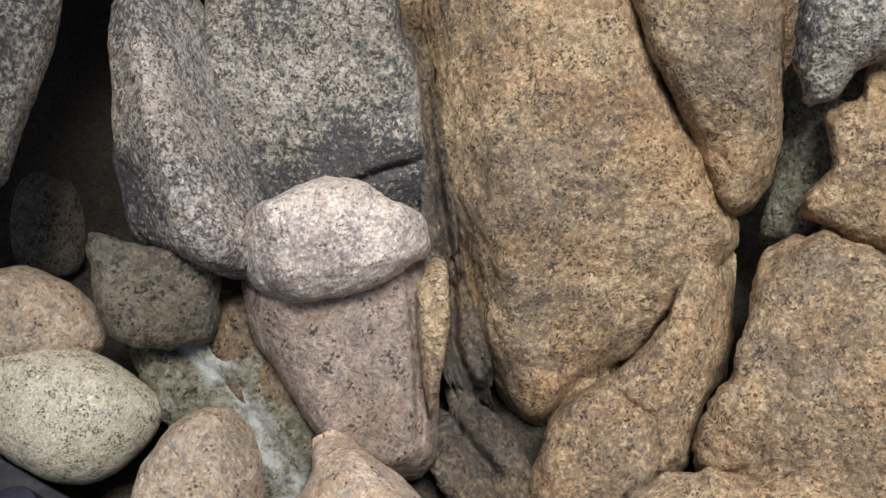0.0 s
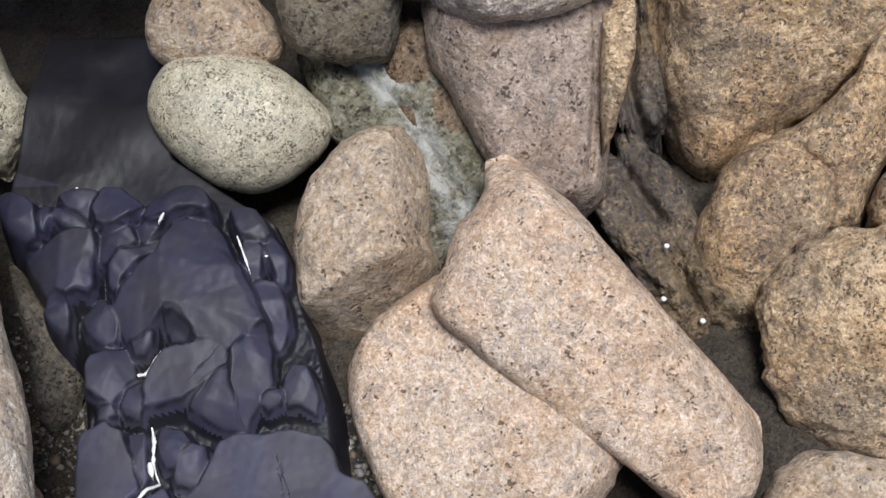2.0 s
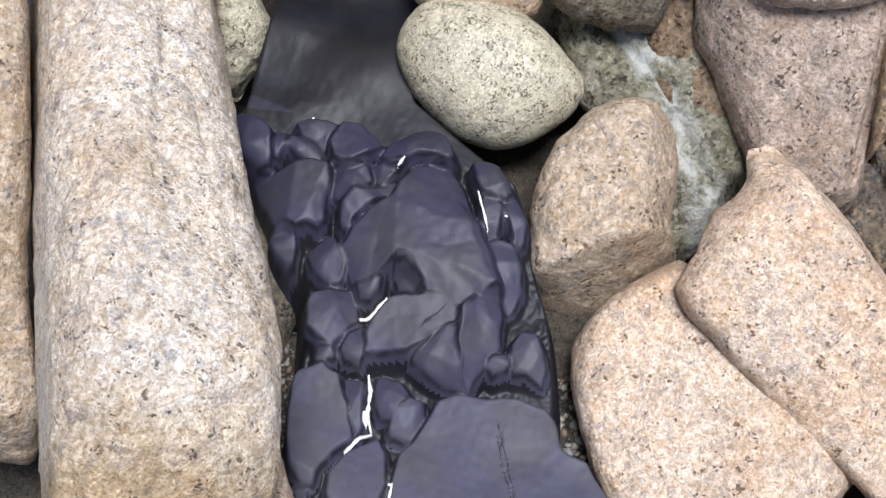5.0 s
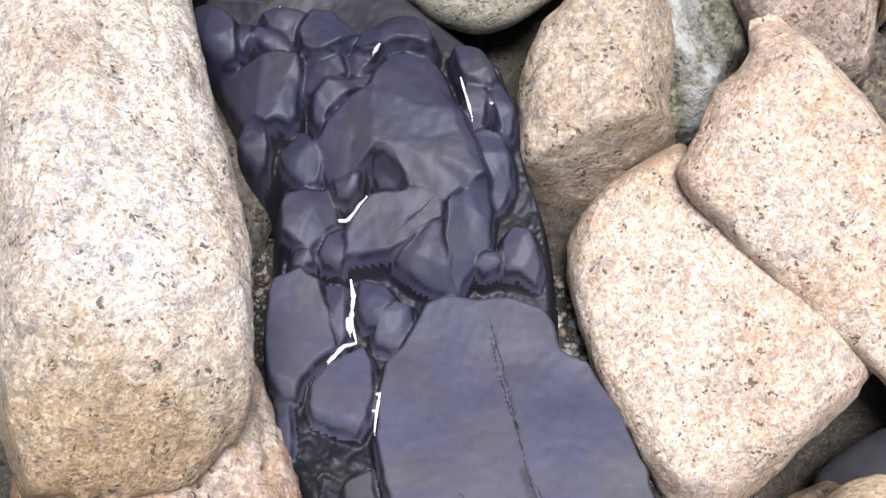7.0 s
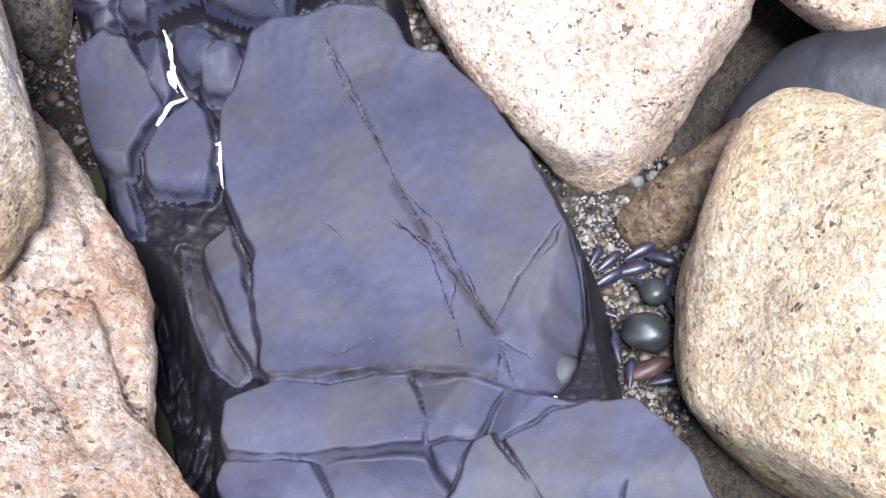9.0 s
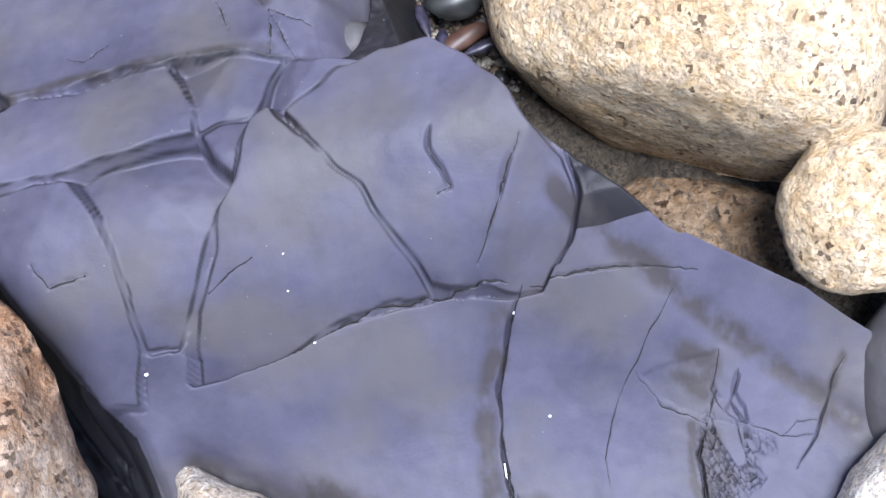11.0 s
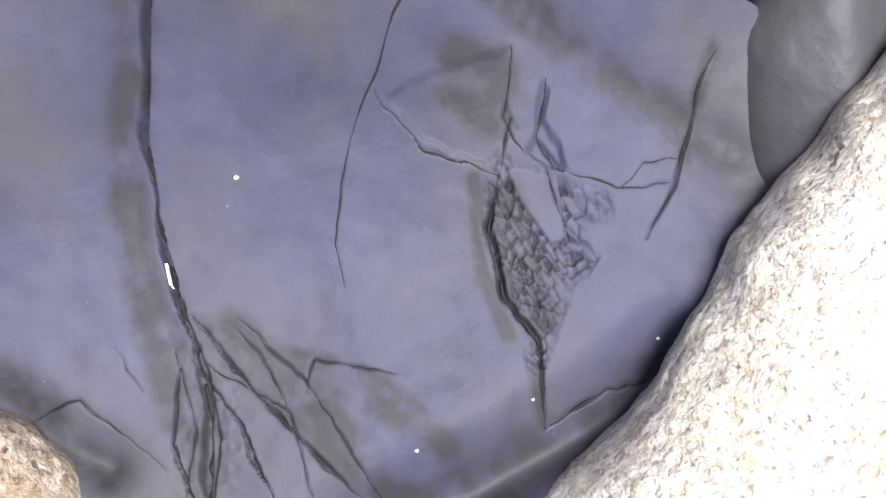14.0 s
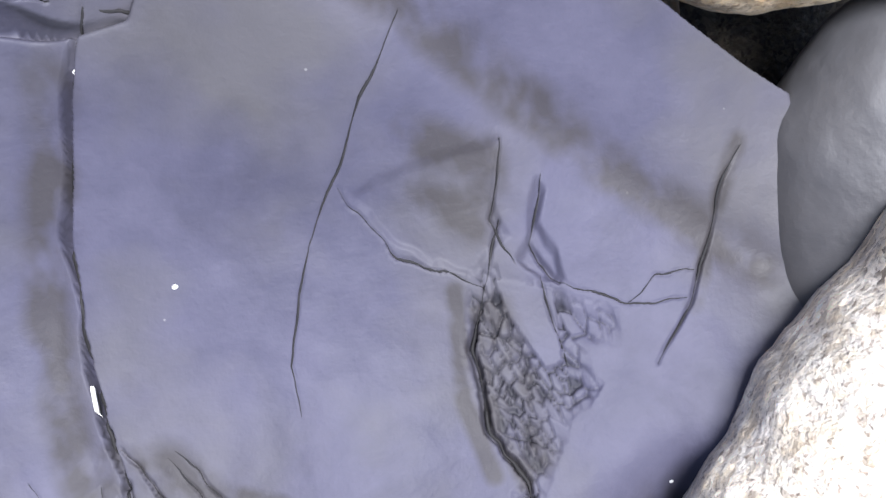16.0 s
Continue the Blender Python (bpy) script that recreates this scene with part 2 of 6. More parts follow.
# also stands for shade: the cavity cobble and pillar foot are darkened with it
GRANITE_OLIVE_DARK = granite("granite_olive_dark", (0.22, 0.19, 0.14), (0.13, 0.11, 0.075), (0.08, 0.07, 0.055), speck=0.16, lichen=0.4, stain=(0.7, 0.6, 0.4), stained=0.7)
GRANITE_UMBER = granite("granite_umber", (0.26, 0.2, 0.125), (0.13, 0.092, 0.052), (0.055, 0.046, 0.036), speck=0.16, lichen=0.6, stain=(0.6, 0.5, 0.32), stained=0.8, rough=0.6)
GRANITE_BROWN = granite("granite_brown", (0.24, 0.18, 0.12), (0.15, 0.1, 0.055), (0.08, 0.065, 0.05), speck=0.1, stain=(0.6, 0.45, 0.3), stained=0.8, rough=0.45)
SLATE = slate("slate", (0.047, 0.046, 0.072), (0.083, 0.08, 0.118), 0.6, wet=True)
# wet shelf rock; also near-black for shade in the joints and inner end
SLATE_WET_SHADE = slate("slate_wet_shade", (0.007, 0.007, 0.01), (0.015, 0.0145, 0.019), 0.5)
# near-black colour for the strips that draw crack shade
CRACK_SHADE = plain("crack_shade", (0.012, 0.011, 0.012), 0.8, 0.4, 200.0)
SLATE_PLAIN = slate("slate_plain", (0.045, 0.045, 0.052), (0.075, 0.075, 0.08), 0.5)
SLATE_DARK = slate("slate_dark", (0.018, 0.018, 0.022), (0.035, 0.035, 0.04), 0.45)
QUARTZ = plain("quartz", (0.75, 0.72, 0.68), 0.5, 0.12)
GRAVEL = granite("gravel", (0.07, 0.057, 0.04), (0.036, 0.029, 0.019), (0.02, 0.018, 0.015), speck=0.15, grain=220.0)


# ---- shapes ----
def mesh_object(name, verts, faces, material, parent=None, smooth=True):
    me = bpy.data.meshes.new(name)
    me.from_pydata(verts, [], faces)
    me.update()
    if smooth:
        me.polygons.foreach_set("use_smooth", [True] * len(me.polygons))
    me.materials.append(material)
    ob = new(name, me)
    if parent:
        ob.parent = parent
    return ob


def part(name, bm, material, parent, label=""):
    me = bpy.data.meshes.new(name)
    bm.to_mesh(me)
    bm.free()
    me.polygons.foreach_set("use_smooth", [True] * len(me.polygons))
    me.materials.append(material)
    ob = new(name, me)
    ob.parent = parent
    return tagged(ob, label) if label else ob


def rounded(corners, count, passes=2, keep=0.2):
    """A closed outline through the corners, its angles cut off, with evenly spaced points."""
    p = np.array(corners, float)
    for _ in range(passes):
        q = np.roll(p, -1, 0)
        p = np.stack([p * (1 - keep) + q * keep, p * keep + q * (1 - keep)], 1).reshape(-1, 2)
    ring = np.vstack([p, p[:1]])
    run = np.r_[0, np.cumsum(np.linalg.norm(np.diff(ring, axis=0), axis=1))]
    at = np.linspace(0, run[-1], count, endpoint=False)
    return np.stack([np.interp(at, run, ring[:, 0]), np.interp(at, run, ring[:, 1])], 1)


def line_distance(p, line):
    """The distance of the points p from a broken line."""
    line = np.array(line, float)
    best = np.full(len(p), 1e9)
    for a, b in zip(line[:-1], line[1:]):
        ab = b - a
        s = np.clip(((p - a) @ ab) / (ab @ ab + 1e-12), 0, 1)
        best = np.minimum(best, np.linalg.norm(p - a - s[:, None] * ab, axis=1))
    return best


def end_taper(p, line, share=0.03):
    """0 at the ends of a broken line, 1 from a little way in."""
    ends = np.minimum(np.linalg.norm(p - np.array(line[0]), axis=1), np.linalg.norm(p - np.array(line[-1]), axis=1))
    return np.clip(ends / share, 0.12, 1)


def boulder(name, label, material, centre, normal, across, corners, up, down, edge, rough, around, rings, chips=0, planes=0, facets=(), grooves=()):
    """A stone: a rounded outline, swelling to both sides of its plane, cut by facets and grooves, with a worn skin."""
    n, u = Vector(normal).normalized(), Vector(across).normalized()
    v = n.cross(u)
    rim = rounded(corners, around, 2, 0.1 if chips else 0.22)
    mid = rim.mean(0)
    wobble = np.array([noise.fractal(Vector((*(q * 22), sum(centre) * 9)), 0.8, 2.0, 4) for q in rim])
    rim = mid + (rim - mid) * (1 + 0.5 * rough / max(0.02, np.ptp(rim, axis=0).mean()) * 6 * wobble[:, None])
    steps = 1 - (1 - np.linspace(0, 1, rings)) ** 1.8
    flat, high = [mid[None]], [np.array([up])]
    for s in steps[1:]:
        flat.append(mid + (rim - mid) * s)
        high.append(np.full(around, up * max(0.0, 1 - s**edge) ** 0.5))
    front = sum(len(f) for f in flat)
    backs = (0.95, 0.85, 0.68, 0.4, 0.0)
    for s in backs:
        ring = mid + (rim - mid) * s if s else mid[None]
        flat.append(ring)
        high.append(np.zeros(len(ring)))
    flat, high = np.concatenate(flat), np.concatenate(high)
    cut = np.zeros(front)
    for angle, start, slope, soft in facets:
        over = flat[:front] @ np.array([math.cos(radians(angle)), math.sin(radians(angle))]) - start
        cut += slope * soft * np.logaddexp(0, over / soft)
    rng = random.Random(name)
    for k in range(chips):
        angle = radians(360 * (k + rng.random()) / chips)
        way = np.array([math.cos(angle), math.sin(angle)])
        reach = ((rim - mid) @ way).max()
        over = (flat[:front] - mid) @ way - reach * rng.uniform(0.68, 0.92)
        cut += rng.uniform(0.2, 0.7) * 0.003 * np.logaddexp(0, over / 0.003)
    if planes:
        # broken faces: the lowest of several tilted planes
        size = np.linalg.norm(rim - mid, axis=1).mean()
        lowest = np.full(front, 9.0)
        for k in range(9):
            spot = mid + (rim[rng.randrange(around)] - mid) * rng.uniform(0.1, 0.85)
            lean = np.array([rng.gauss(0, planes), rng.gauss(0, planes)]) + (spot - mid) * -0.35 * planes / size
            lowest = -0.0025 * np.logaddexp(-lowest / 0.0025, -((flat[:front] - spot) @ lean + rng.uniform(0, 0.1) * size * planes) / 0.0025)
        cut -= np.clip(lowest, -0.5 * up - 0.02, 0.012)
    for line, width, depth in grooves:
        cut += depth * np.exp(-((line_distance(flat[:front], line) / width) ** 2) * 2)
    high[:front] = np.maximum(high[:front] - cut, -0.85 * down)
    lip = high[front - around : front]
    for k, s in enumerate(backs):
        sink = (1 - s**3) ** 0.5
        high[front + k * around : front + (k + 1) * around] = lip + (np.minimum(-down, lip - 0.01) - lip) * sink if s else -down
    pts = []
    c = Vector(centre)
    for (a, b), h in zip(flat, high):
        w = c + u * a + v * b + n * h
        d = noise.fractal(w * 14, 0.9, 2.0, 3) * rough * 1.3 + noise.fractal(w * 60, 0.9, 2.1, 4) * rough * 0.45
        pts.append(w + n * d + (u * a + v * b).normalized() * d * 0.5)
    faces = [(0, 1 + i, 1 + (i + 1) % around) for i in range(around)]
    loops = rings - 1 + 4
    for k in range(loops - 1):
        for i in range(around):
            j = (i + 1) % around
            faces.append((1 + k * around + i, 1 + (k + 1) * around + i, 1 + (k + 1) * around + j, 1 + k * around + j))
    last, base = len(pts) - 1, 1 + (loops - 1) * around
    faces += [(base + (i + 1) % around, base + i, last) for i in range(around)]
    return tagged(mesh_object(name, pts, faces, material), label, "rock")


# ---- ground ----
def ground_height(x, y):
    return np.interp(y, [-60, -3, -0.1, 0.35, 0.62, 0.95, 1.3, 1.8, 60], [-0.6, -0.3, -0.06, 0.03, 0.09, 0.16, 0.24, 0.3, 0.3])


fine_x = np.r_[[-60, -20, -6, -2, -1.2], np.arange(-0.8, 0.9, 0.012), [1.3, 2, 6, 20, 60]]
fine_y = np.r_[[-60, -20, -6, -2, -0.8], np.arange(-0.3, 1.7, 0.012), [2, 3, 6, 20, 60]]
gx, gy = np.meshgrid(fine_x, fine_y)
gz = ground_height(gx, gy)
near = (np.abs(gx) < 1) & (gy > -0.4) & (gy < 1.8)
bumps = np.array([noise.fractal(Vector((a * 18, b * 18, 0)), 0.8, 2, 4) if k else 0 for a, b, k in zip(gx.ravel(), gy.ravel(), near.ravel())]).reshape(gx.shape)
gz = gz + 0.018 * bumps
for px, py, wide, drop in ((0.27, 0.86, 0.07, 0.12), (0.2, 0.79, 0.05, 0.07), (0.33, 0.93, 0.06, 0.1)):
    gz = gz - drop * np.exp(-((gx - px) ** 2 + (gy - py) ** 2) / wide**2)
nx, ny = len(fine_x), len(fine_y)
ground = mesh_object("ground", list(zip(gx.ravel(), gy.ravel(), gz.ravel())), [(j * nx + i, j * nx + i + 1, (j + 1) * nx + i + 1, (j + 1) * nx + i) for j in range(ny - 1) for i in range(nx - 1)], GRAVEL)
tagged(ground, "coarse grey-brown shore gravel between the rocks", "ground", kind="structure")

# the cliff behind the stacked rocks, with an unseen overhang added for cavity shade
cx, cy = np.meshgrid(np.linspace(-2.5, 2.5, 120), np.linspace(0, 1.6, 60))
depth = np.array([noise.fractal(Vector((a * 3, b * 3, 5)), 0.9, 2, 5) for a, b in zip(cx.ravel(), cy.ravel())]).reshape(cx.shape)
cliff_y = 1.95 + 0.9 * np.clip((-0.1 - cx) / 0.15, 0, 1) * np.clip((1.3 - cy) / 0.3, 0, 1) * (cx > -1.2) + 0.1 * cy - 0.06 * depth - 0.85 * np.clip(cy - 1.0, 0, 0.35) / 0.3 * np.clip((-0.05 - cx) / 0.2, 0, 1) * (cx > -0.9)
cliff = mesh_object("rock_face", list(zip(cx.ravel(), cliff_y.ravel(), cy.ravel())), [(j * 120 + i, j * 120 + i + 1, (j + 1) * 120 + i + 1, (j + 1) * 120 + i) for j in range(59) for i in range(119)], GRANITE_OCHRE)
tagged(cliff, "weathered granite rock face behind the boulders, with an added unseen overhang", "rock face", kind="structure")

# ---- dark bedrock ----
PROFILE_Y = [-0.3, 0.0, 0.1, 0.18, 0.24, 0.3, 0.345, 0.4, 0.46, 0.54, 0.69, 0.82, 0.95, 1.14, 1.35, 1.6]
PROFILE_Z = [0.02, 0.04, 0.052, 0.066, 0.1, 0.172, 0.226, 0.262, 0.258, 0.24, 0.235, 0.238, 0.281, 0.352, 0.41, 0.46]
LEFT_EDGE = [(-0.199, 0.277), (-0.251, 0.363), (-0.269, 0.424), (-0.267, 0.465), (-0.302, 0.547), (-0.336, 0.629), (-0.399, 0.698), (-0.429, 0.791), (-0.444, 0.836), (-0.448, 0.891), (-0.467, 0.988), (-0.567, 1.092), (-0.615, 1.173)]
RIGHT_EDGE = [(0.336, 0.239), (0.294, 0.27), (0.205, 0.317), (0.138, 0.385), (0.102, 0.436), (0.057, 0.481), (0.05, 0.532), (0.044, 0.627), (0.015, 0.713), (-0.034, 0.791), (-0.119, 0.851), (-0.134, 0.932), (-0.152, 0.998), (-0.188, 1.065), (-0.204, 1.113), (-0.236, 1.17), (-0.389, 1.25)]
CRACKS, VEINS, BLOCKS, HOLLOWS, STAINS_AND_SHADE = [], [], [], [], []


def crack(line, width, depth):
    CRACKS.append((line, width, depth))


def vein(line, width):
    VEINS.append((line, width))


# brown film along a line; some lines stand for crevice shade instead
def stain(line, width):
    STAINS_AND_SHADE.append((line, width))


def block(corners, rise, lean, worn, cuts=()):
    BLOCKS.append((corners, rise, lean, worn, cuts))


def hollow(corners, depth):
    HOLLOWS.append((corners, depth))


crack([(-0.126, 0.295), (-0.089, 0.297), (-0.034, 0.307), (0, 0.312), (0.041, 0.31), (0.093, 0.31)], 0.00252, 0.01)
crack([(0.107, 0.08), (0.158, 0.08), (0.195, 0.088), (0.231, 0.097), (0.259, 0.109)], 0.034, 0.028)
crack([(-0.166, 0.254), (-0.095, 0.212), (-0.033, 0.173), (0.004, 0.138)], 0.024, 0.014)
crack([(0.054, 0.17), (0.067, 0.135), (0.072, 0.096)], 0.00216, 0.012)
crack([(0.048, 0.169), (0.035, 0.137), (0.039, 0.104)], 0.00216, 0.012)
crack([(0.06, 0.165), (0.089, 0.136), (0.089, 0.092)], 0.00144, 0.01)
crack([(0.074, 0.18), (0.084, 0.163), (0.089, 0.136)], 0.00144, 0.008)
crack([(0.228, 0.247), (0.217, 0.224), (0.221, 0.208)], 0.00144, 0.008)
crack([(0.238, 0.235), (0.228, 0.215), (0.237, 0.198)], 0.0036, 0.008)
crack([(-0.126, 0.666), (-0.09, 0.627), (-0.07, 0.563), (-0.058, 0.52)], 0.002, 0.008)
crack([(-0.111, 0.688), (-0.08, 0.65), (-0.05, 0.573), (-0.032, 0.536)], 0.003, 0.008)
crack([(-0.029, 0.532), (-0.001, 0.516)], 0.0025, 0.012)
crack([(-0.029, 0.531), (-0.016, 0.486)], 0.0025, 0.012)
crack([(-0.036, 0.553), (-0.046, 0.57), (-0.055, 0.601)], 0.002, 0.008)
crack([(0.008, 0.608), (0.024, 0.624), (0.032, 0.646)], 0.002, 0.008)
crack([(0.089, 0.308), (0.071, 0.279), (0.057, 0.252), (0.048, 0.224), (0.045, 0.187)], 0.02, 0.004)
crack([(-0.186, 0.857), (-0.171, 0.811), (-0.143, 0.758), (-0.116, 0.695), (-0.07, 0.603), (-0.032, 0.539)], 0.002, 0.008)
crack([(-0.036, 0.544), (-0.01, 0.592), (0.033, 0.649)], 0.003, 0.008)
crack([(-0.029, 0.532), (-0.032, 0.493)], 0.003, 0.01)
crack([(-0.15, 0.536), (-0.169, 0.526), (-0.182, 0.533)], 0.002, 0.008)
crack([(-0.126, 0.66), (-0.09, 0.633), (-0.065, 0.596), (-0.07, 0.563)], 0.002, 0.008)
crack([(-0.187, 0.662), (-0.168, 0.645)], 0.0015, 0.008)
crack([(0.069, 0.397), (0.064, 0.384), (0.073, 0.36), (0.062, 0.358)], 0.003, 0.008)
crack([(-0.222, 0.377), (-0.215, 0.362), (-0.188, 0.364)], 0.002, 0.008)
crack([(-0.111, 0.34), (-0.072, 0.351)], 0.0015, 0.008)
crack([(0.125, 0.38), (0.077, 0.318)], 0.002, 0.008)
crack([(0.101, 0.308), (0.086, 0.288), (0.067, 0.256), (0.059, 0.23), (0.057, 0.199), (0.058, 0.173)], 0.0036, 0.012)
crack([(0.058, 0.173), (0.055, 0.145), (0.042, 0.1)], 0.0084, 0.012)
crack([(0.061, 0.186), (0.077, 0.147), (0.109, 0.09)], 0.00216, 0.008)
crack([(0.078, 0.182), (0.099, 0.148), (0.118, 0.084)], 0.00144, 0.008)
crack([(0.048, 0.176), (0.047, 0.14), (0.033, 0.109)], 0.00144, 0.008)
crack([(0.106, 0.307), (0.152, 0.302), (0.192, 0.3), (0.223, 0.291)], 0.0018, 0.008)
crack([(0.166, 0.321), (0.2, 0.29), (0.244, 0.252), (0.287, 0.211), (0.312, 0.189)], 0.026, 0.006)
crack([(0.166, 0.245), (0.18, 0.221), (0.207, 0.205)], 0.00108, 0.008)
crack([(0.207, 0.205), (0.198, 0.185), (0.196, 0.154), (0.204, 0.134), (0.196, 0.098)], 0.00288, 0.012)
crack([(0.22, 0.223), (0.207, 0.205)], 0.00216, 0.008)
crack([(0.237, 0.198), (0.258, 0.186), (0.282, 0.181)], 0.00108, 0.008)
crack([(0.258, 0.186), (0.271, 0.193), (0.288, 0.19)], 0.00108, 0.008)
crack([(0.023, 0.184), (0.03, 0.161)], 0.00108, 0.008)
crack([(0.231, 0.202), (0.229, 0.17)], 0.00108, 0.008)
crack([(0.196, 0.098), (0.227, 0.107), (0.255, 0.106)], 0.00216, 0.008)
crack([(-0.027, 0.167), (0.002, 0.166), (0.03, 0.127)], 0.00144, 0.008)
crack([(0.097, 0.141), (0.107, 0.153), (0.139, 0.137)], 0.00144, 0.008)
crack([(-0.189, 0.863), (-0.167, 0.819), (-0.131, 0.734)], 0.0021, 0.008)
crack([(-0.309, 0.937), (-0.275, 0.983)], 0.0021, 0.008)
crack([(0.205, 0.284), (0.182, 0.266), (0.170, 0.252), (0.149, 0.233), (0.139, 0.212), (0.130, 0.197), (0.128, 0.179)], 0.0008, 0.006)
crack([(0.315, 0.228), (0.304, 0.213), (0.296, 0.200), (0.289, 0.188), (0.283, 0.179), (0.264, 0.160)], 0.0016, 0.008)
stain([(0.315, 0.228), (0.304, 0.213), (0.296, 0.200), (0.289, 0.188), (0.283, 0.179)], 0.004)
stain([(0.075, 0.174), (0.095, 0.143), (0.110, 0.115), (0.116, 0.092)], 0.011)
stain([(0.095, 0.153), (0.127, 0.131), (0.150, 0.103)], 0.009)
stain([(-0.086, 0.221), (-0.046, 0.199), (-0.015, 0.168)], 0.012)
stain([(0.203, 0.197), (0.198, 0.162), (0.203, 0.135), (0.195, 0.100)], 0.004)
# bottom edge: the crevice's shade as dark colour
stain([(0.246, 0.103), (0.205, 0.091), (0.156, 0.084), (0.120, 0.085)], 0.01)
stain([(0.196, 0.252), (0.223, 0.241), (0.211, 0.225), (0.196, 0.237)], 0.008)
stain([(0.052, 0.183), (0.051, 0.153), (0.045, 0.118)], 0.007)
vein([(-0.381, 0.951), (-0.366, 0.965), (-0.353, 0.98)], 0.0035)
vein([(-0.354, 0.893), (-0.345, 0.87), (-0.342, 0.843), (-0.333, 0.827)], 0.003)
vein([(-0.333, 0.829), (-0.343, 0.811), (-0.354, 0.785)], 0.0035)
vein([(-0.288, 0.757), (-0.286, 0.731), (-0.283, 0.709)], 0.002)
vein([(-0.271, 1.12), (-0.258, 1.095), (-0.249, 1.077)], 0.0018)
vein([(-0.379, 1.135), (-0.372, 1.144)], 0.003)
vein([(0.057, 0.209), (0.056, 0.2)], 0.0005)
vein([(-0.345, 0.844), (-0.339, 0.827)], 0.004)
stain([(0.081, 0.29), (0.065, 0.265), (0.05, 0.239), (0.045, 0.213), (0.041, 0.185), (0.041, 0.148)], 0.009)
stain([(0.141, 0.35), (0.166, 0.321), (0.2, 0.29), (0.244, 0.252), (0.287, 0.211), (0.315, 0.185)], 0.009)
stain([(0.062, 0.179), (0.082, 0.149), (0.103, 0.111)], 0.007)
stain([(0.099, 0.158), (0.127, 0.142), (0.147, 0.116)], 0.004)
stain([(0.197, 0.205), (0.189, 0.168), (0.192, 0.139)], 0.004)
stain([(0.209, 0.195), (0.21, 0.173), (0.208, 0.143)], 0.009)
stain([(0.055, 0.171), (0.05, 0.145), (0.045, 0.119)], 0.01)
# shade in the hollows beside the front boulders, painted as dark film
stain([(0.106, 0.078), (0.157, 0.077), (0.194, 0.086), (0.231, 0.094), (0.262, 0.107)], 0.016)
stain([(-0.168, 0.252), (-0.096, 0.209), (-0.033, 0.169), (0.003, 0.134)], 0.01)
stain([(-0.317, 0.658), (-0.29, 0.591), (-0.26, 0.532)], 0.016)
# shade of the step joint and the slab crack, painted likewise
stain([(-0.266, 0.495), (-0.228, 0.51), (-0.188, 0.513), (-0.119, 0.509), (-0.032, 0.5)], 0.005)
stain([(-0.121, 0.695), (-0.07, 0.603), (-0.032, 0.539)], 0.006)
block([(-0.611, 1.165), (-0.598, 1.171), (-0.582, 1.168), (-0.565, 1.162), (-0.553, 1.153), (-0.546, 1.133), (-0.542, 1.111), (-0.555, 1.104), (-0.567, 1.106), (-0.583, 1.114), (-0.599, 1.131)], 0.022, (0.00, 0.00), 0.022)  # far left
block([(-0.549, 1.156), (-0.542, 1.163), (-0.531, 1.159), (-0.531, 1.141), (-0.535, 1.122), (-0.542, 1.119), (-0.547, 1.139)], 0.010, (0.20, 0.00), 0.006)  # upper chip a
block([(-0.528, 1.154), (-0.513, 1.153), (-0.488, 1.145), (-0.479, 1.135), (-0.491, 1.128), (-0.514, 1.131), (-0.528, 1.141)], 0.010, (0.00, 0.10), 0.006)  # upper chip b
block([(-0.526, 1.167), (-0.504, 1.177), (-0.475, 1.181), (-0.468, 1.175), (-0.474, 1.154), (-0.475, 1.139), (-0.488, 1.146), (-0.509, 1.153)], 0.016, (-0.15, 0.10), 0.008)  # upper wedge
block([(-0.471, 1.146), (-0.470, 1.165), (-0.463, 1.182), (-0.440, 1.183), (-0.417, 1.170), (-0.403, 1.160), (-0.419, 1.143), (-0.437, 1.130), (-0.454, 1.127), (-0.464, 1.131)], 0.020, (0.00, -0.10), 0.012, [((-0.436, 1.180), (-0.419, 1.145), (-0.410, 1.167), 0.50)])  # upper lens
block([(-0.406, 1.146), (-0.395, 1.168), (-0.380, 1.181), (-0.362, 1.192), (-0.339, 1.191), (-0.321, 1.178), (-0.310, 1.156), (-0.320, 1.152), (-0.336, 1.155), (-0.353, 1.152), (-0.373, 1.141), (-0.391, 1.139)], 0.024, (0.10, -0.10), 0.018)  # upper knob
block([(-0.415, 1.135), (-0.396, 1.143), (-0.379, 1.147), (-0.367, 1.147), (-0.379, 1.134), (-0.398, 1.113), (-0.408, 1.118)], 0.008, (0.00, 0.00), 0.005)  # sliver a
block([(-0.461, 1.120), (-0.445, 1.129), (-0.417, 1.132), (-0.408, 1.115), (-0.429, 1.097), (-0.441, 1.081), (-0.451, 1.087)], 0.014, (0.10, -0.10), 0.006)  # roof wedge
block([(-0.439, 1.079), (-0.425, 1.096), (-0.395, 1.109), (-0.378, 1.126), (-0.378, 1.107), (-0.401, 1.086), (-0.420, 1.063), (-0.426, 1.046), (-0.437, 1.056)], 0.014, (-0.10, 0.10), 0.006)  # roof strip
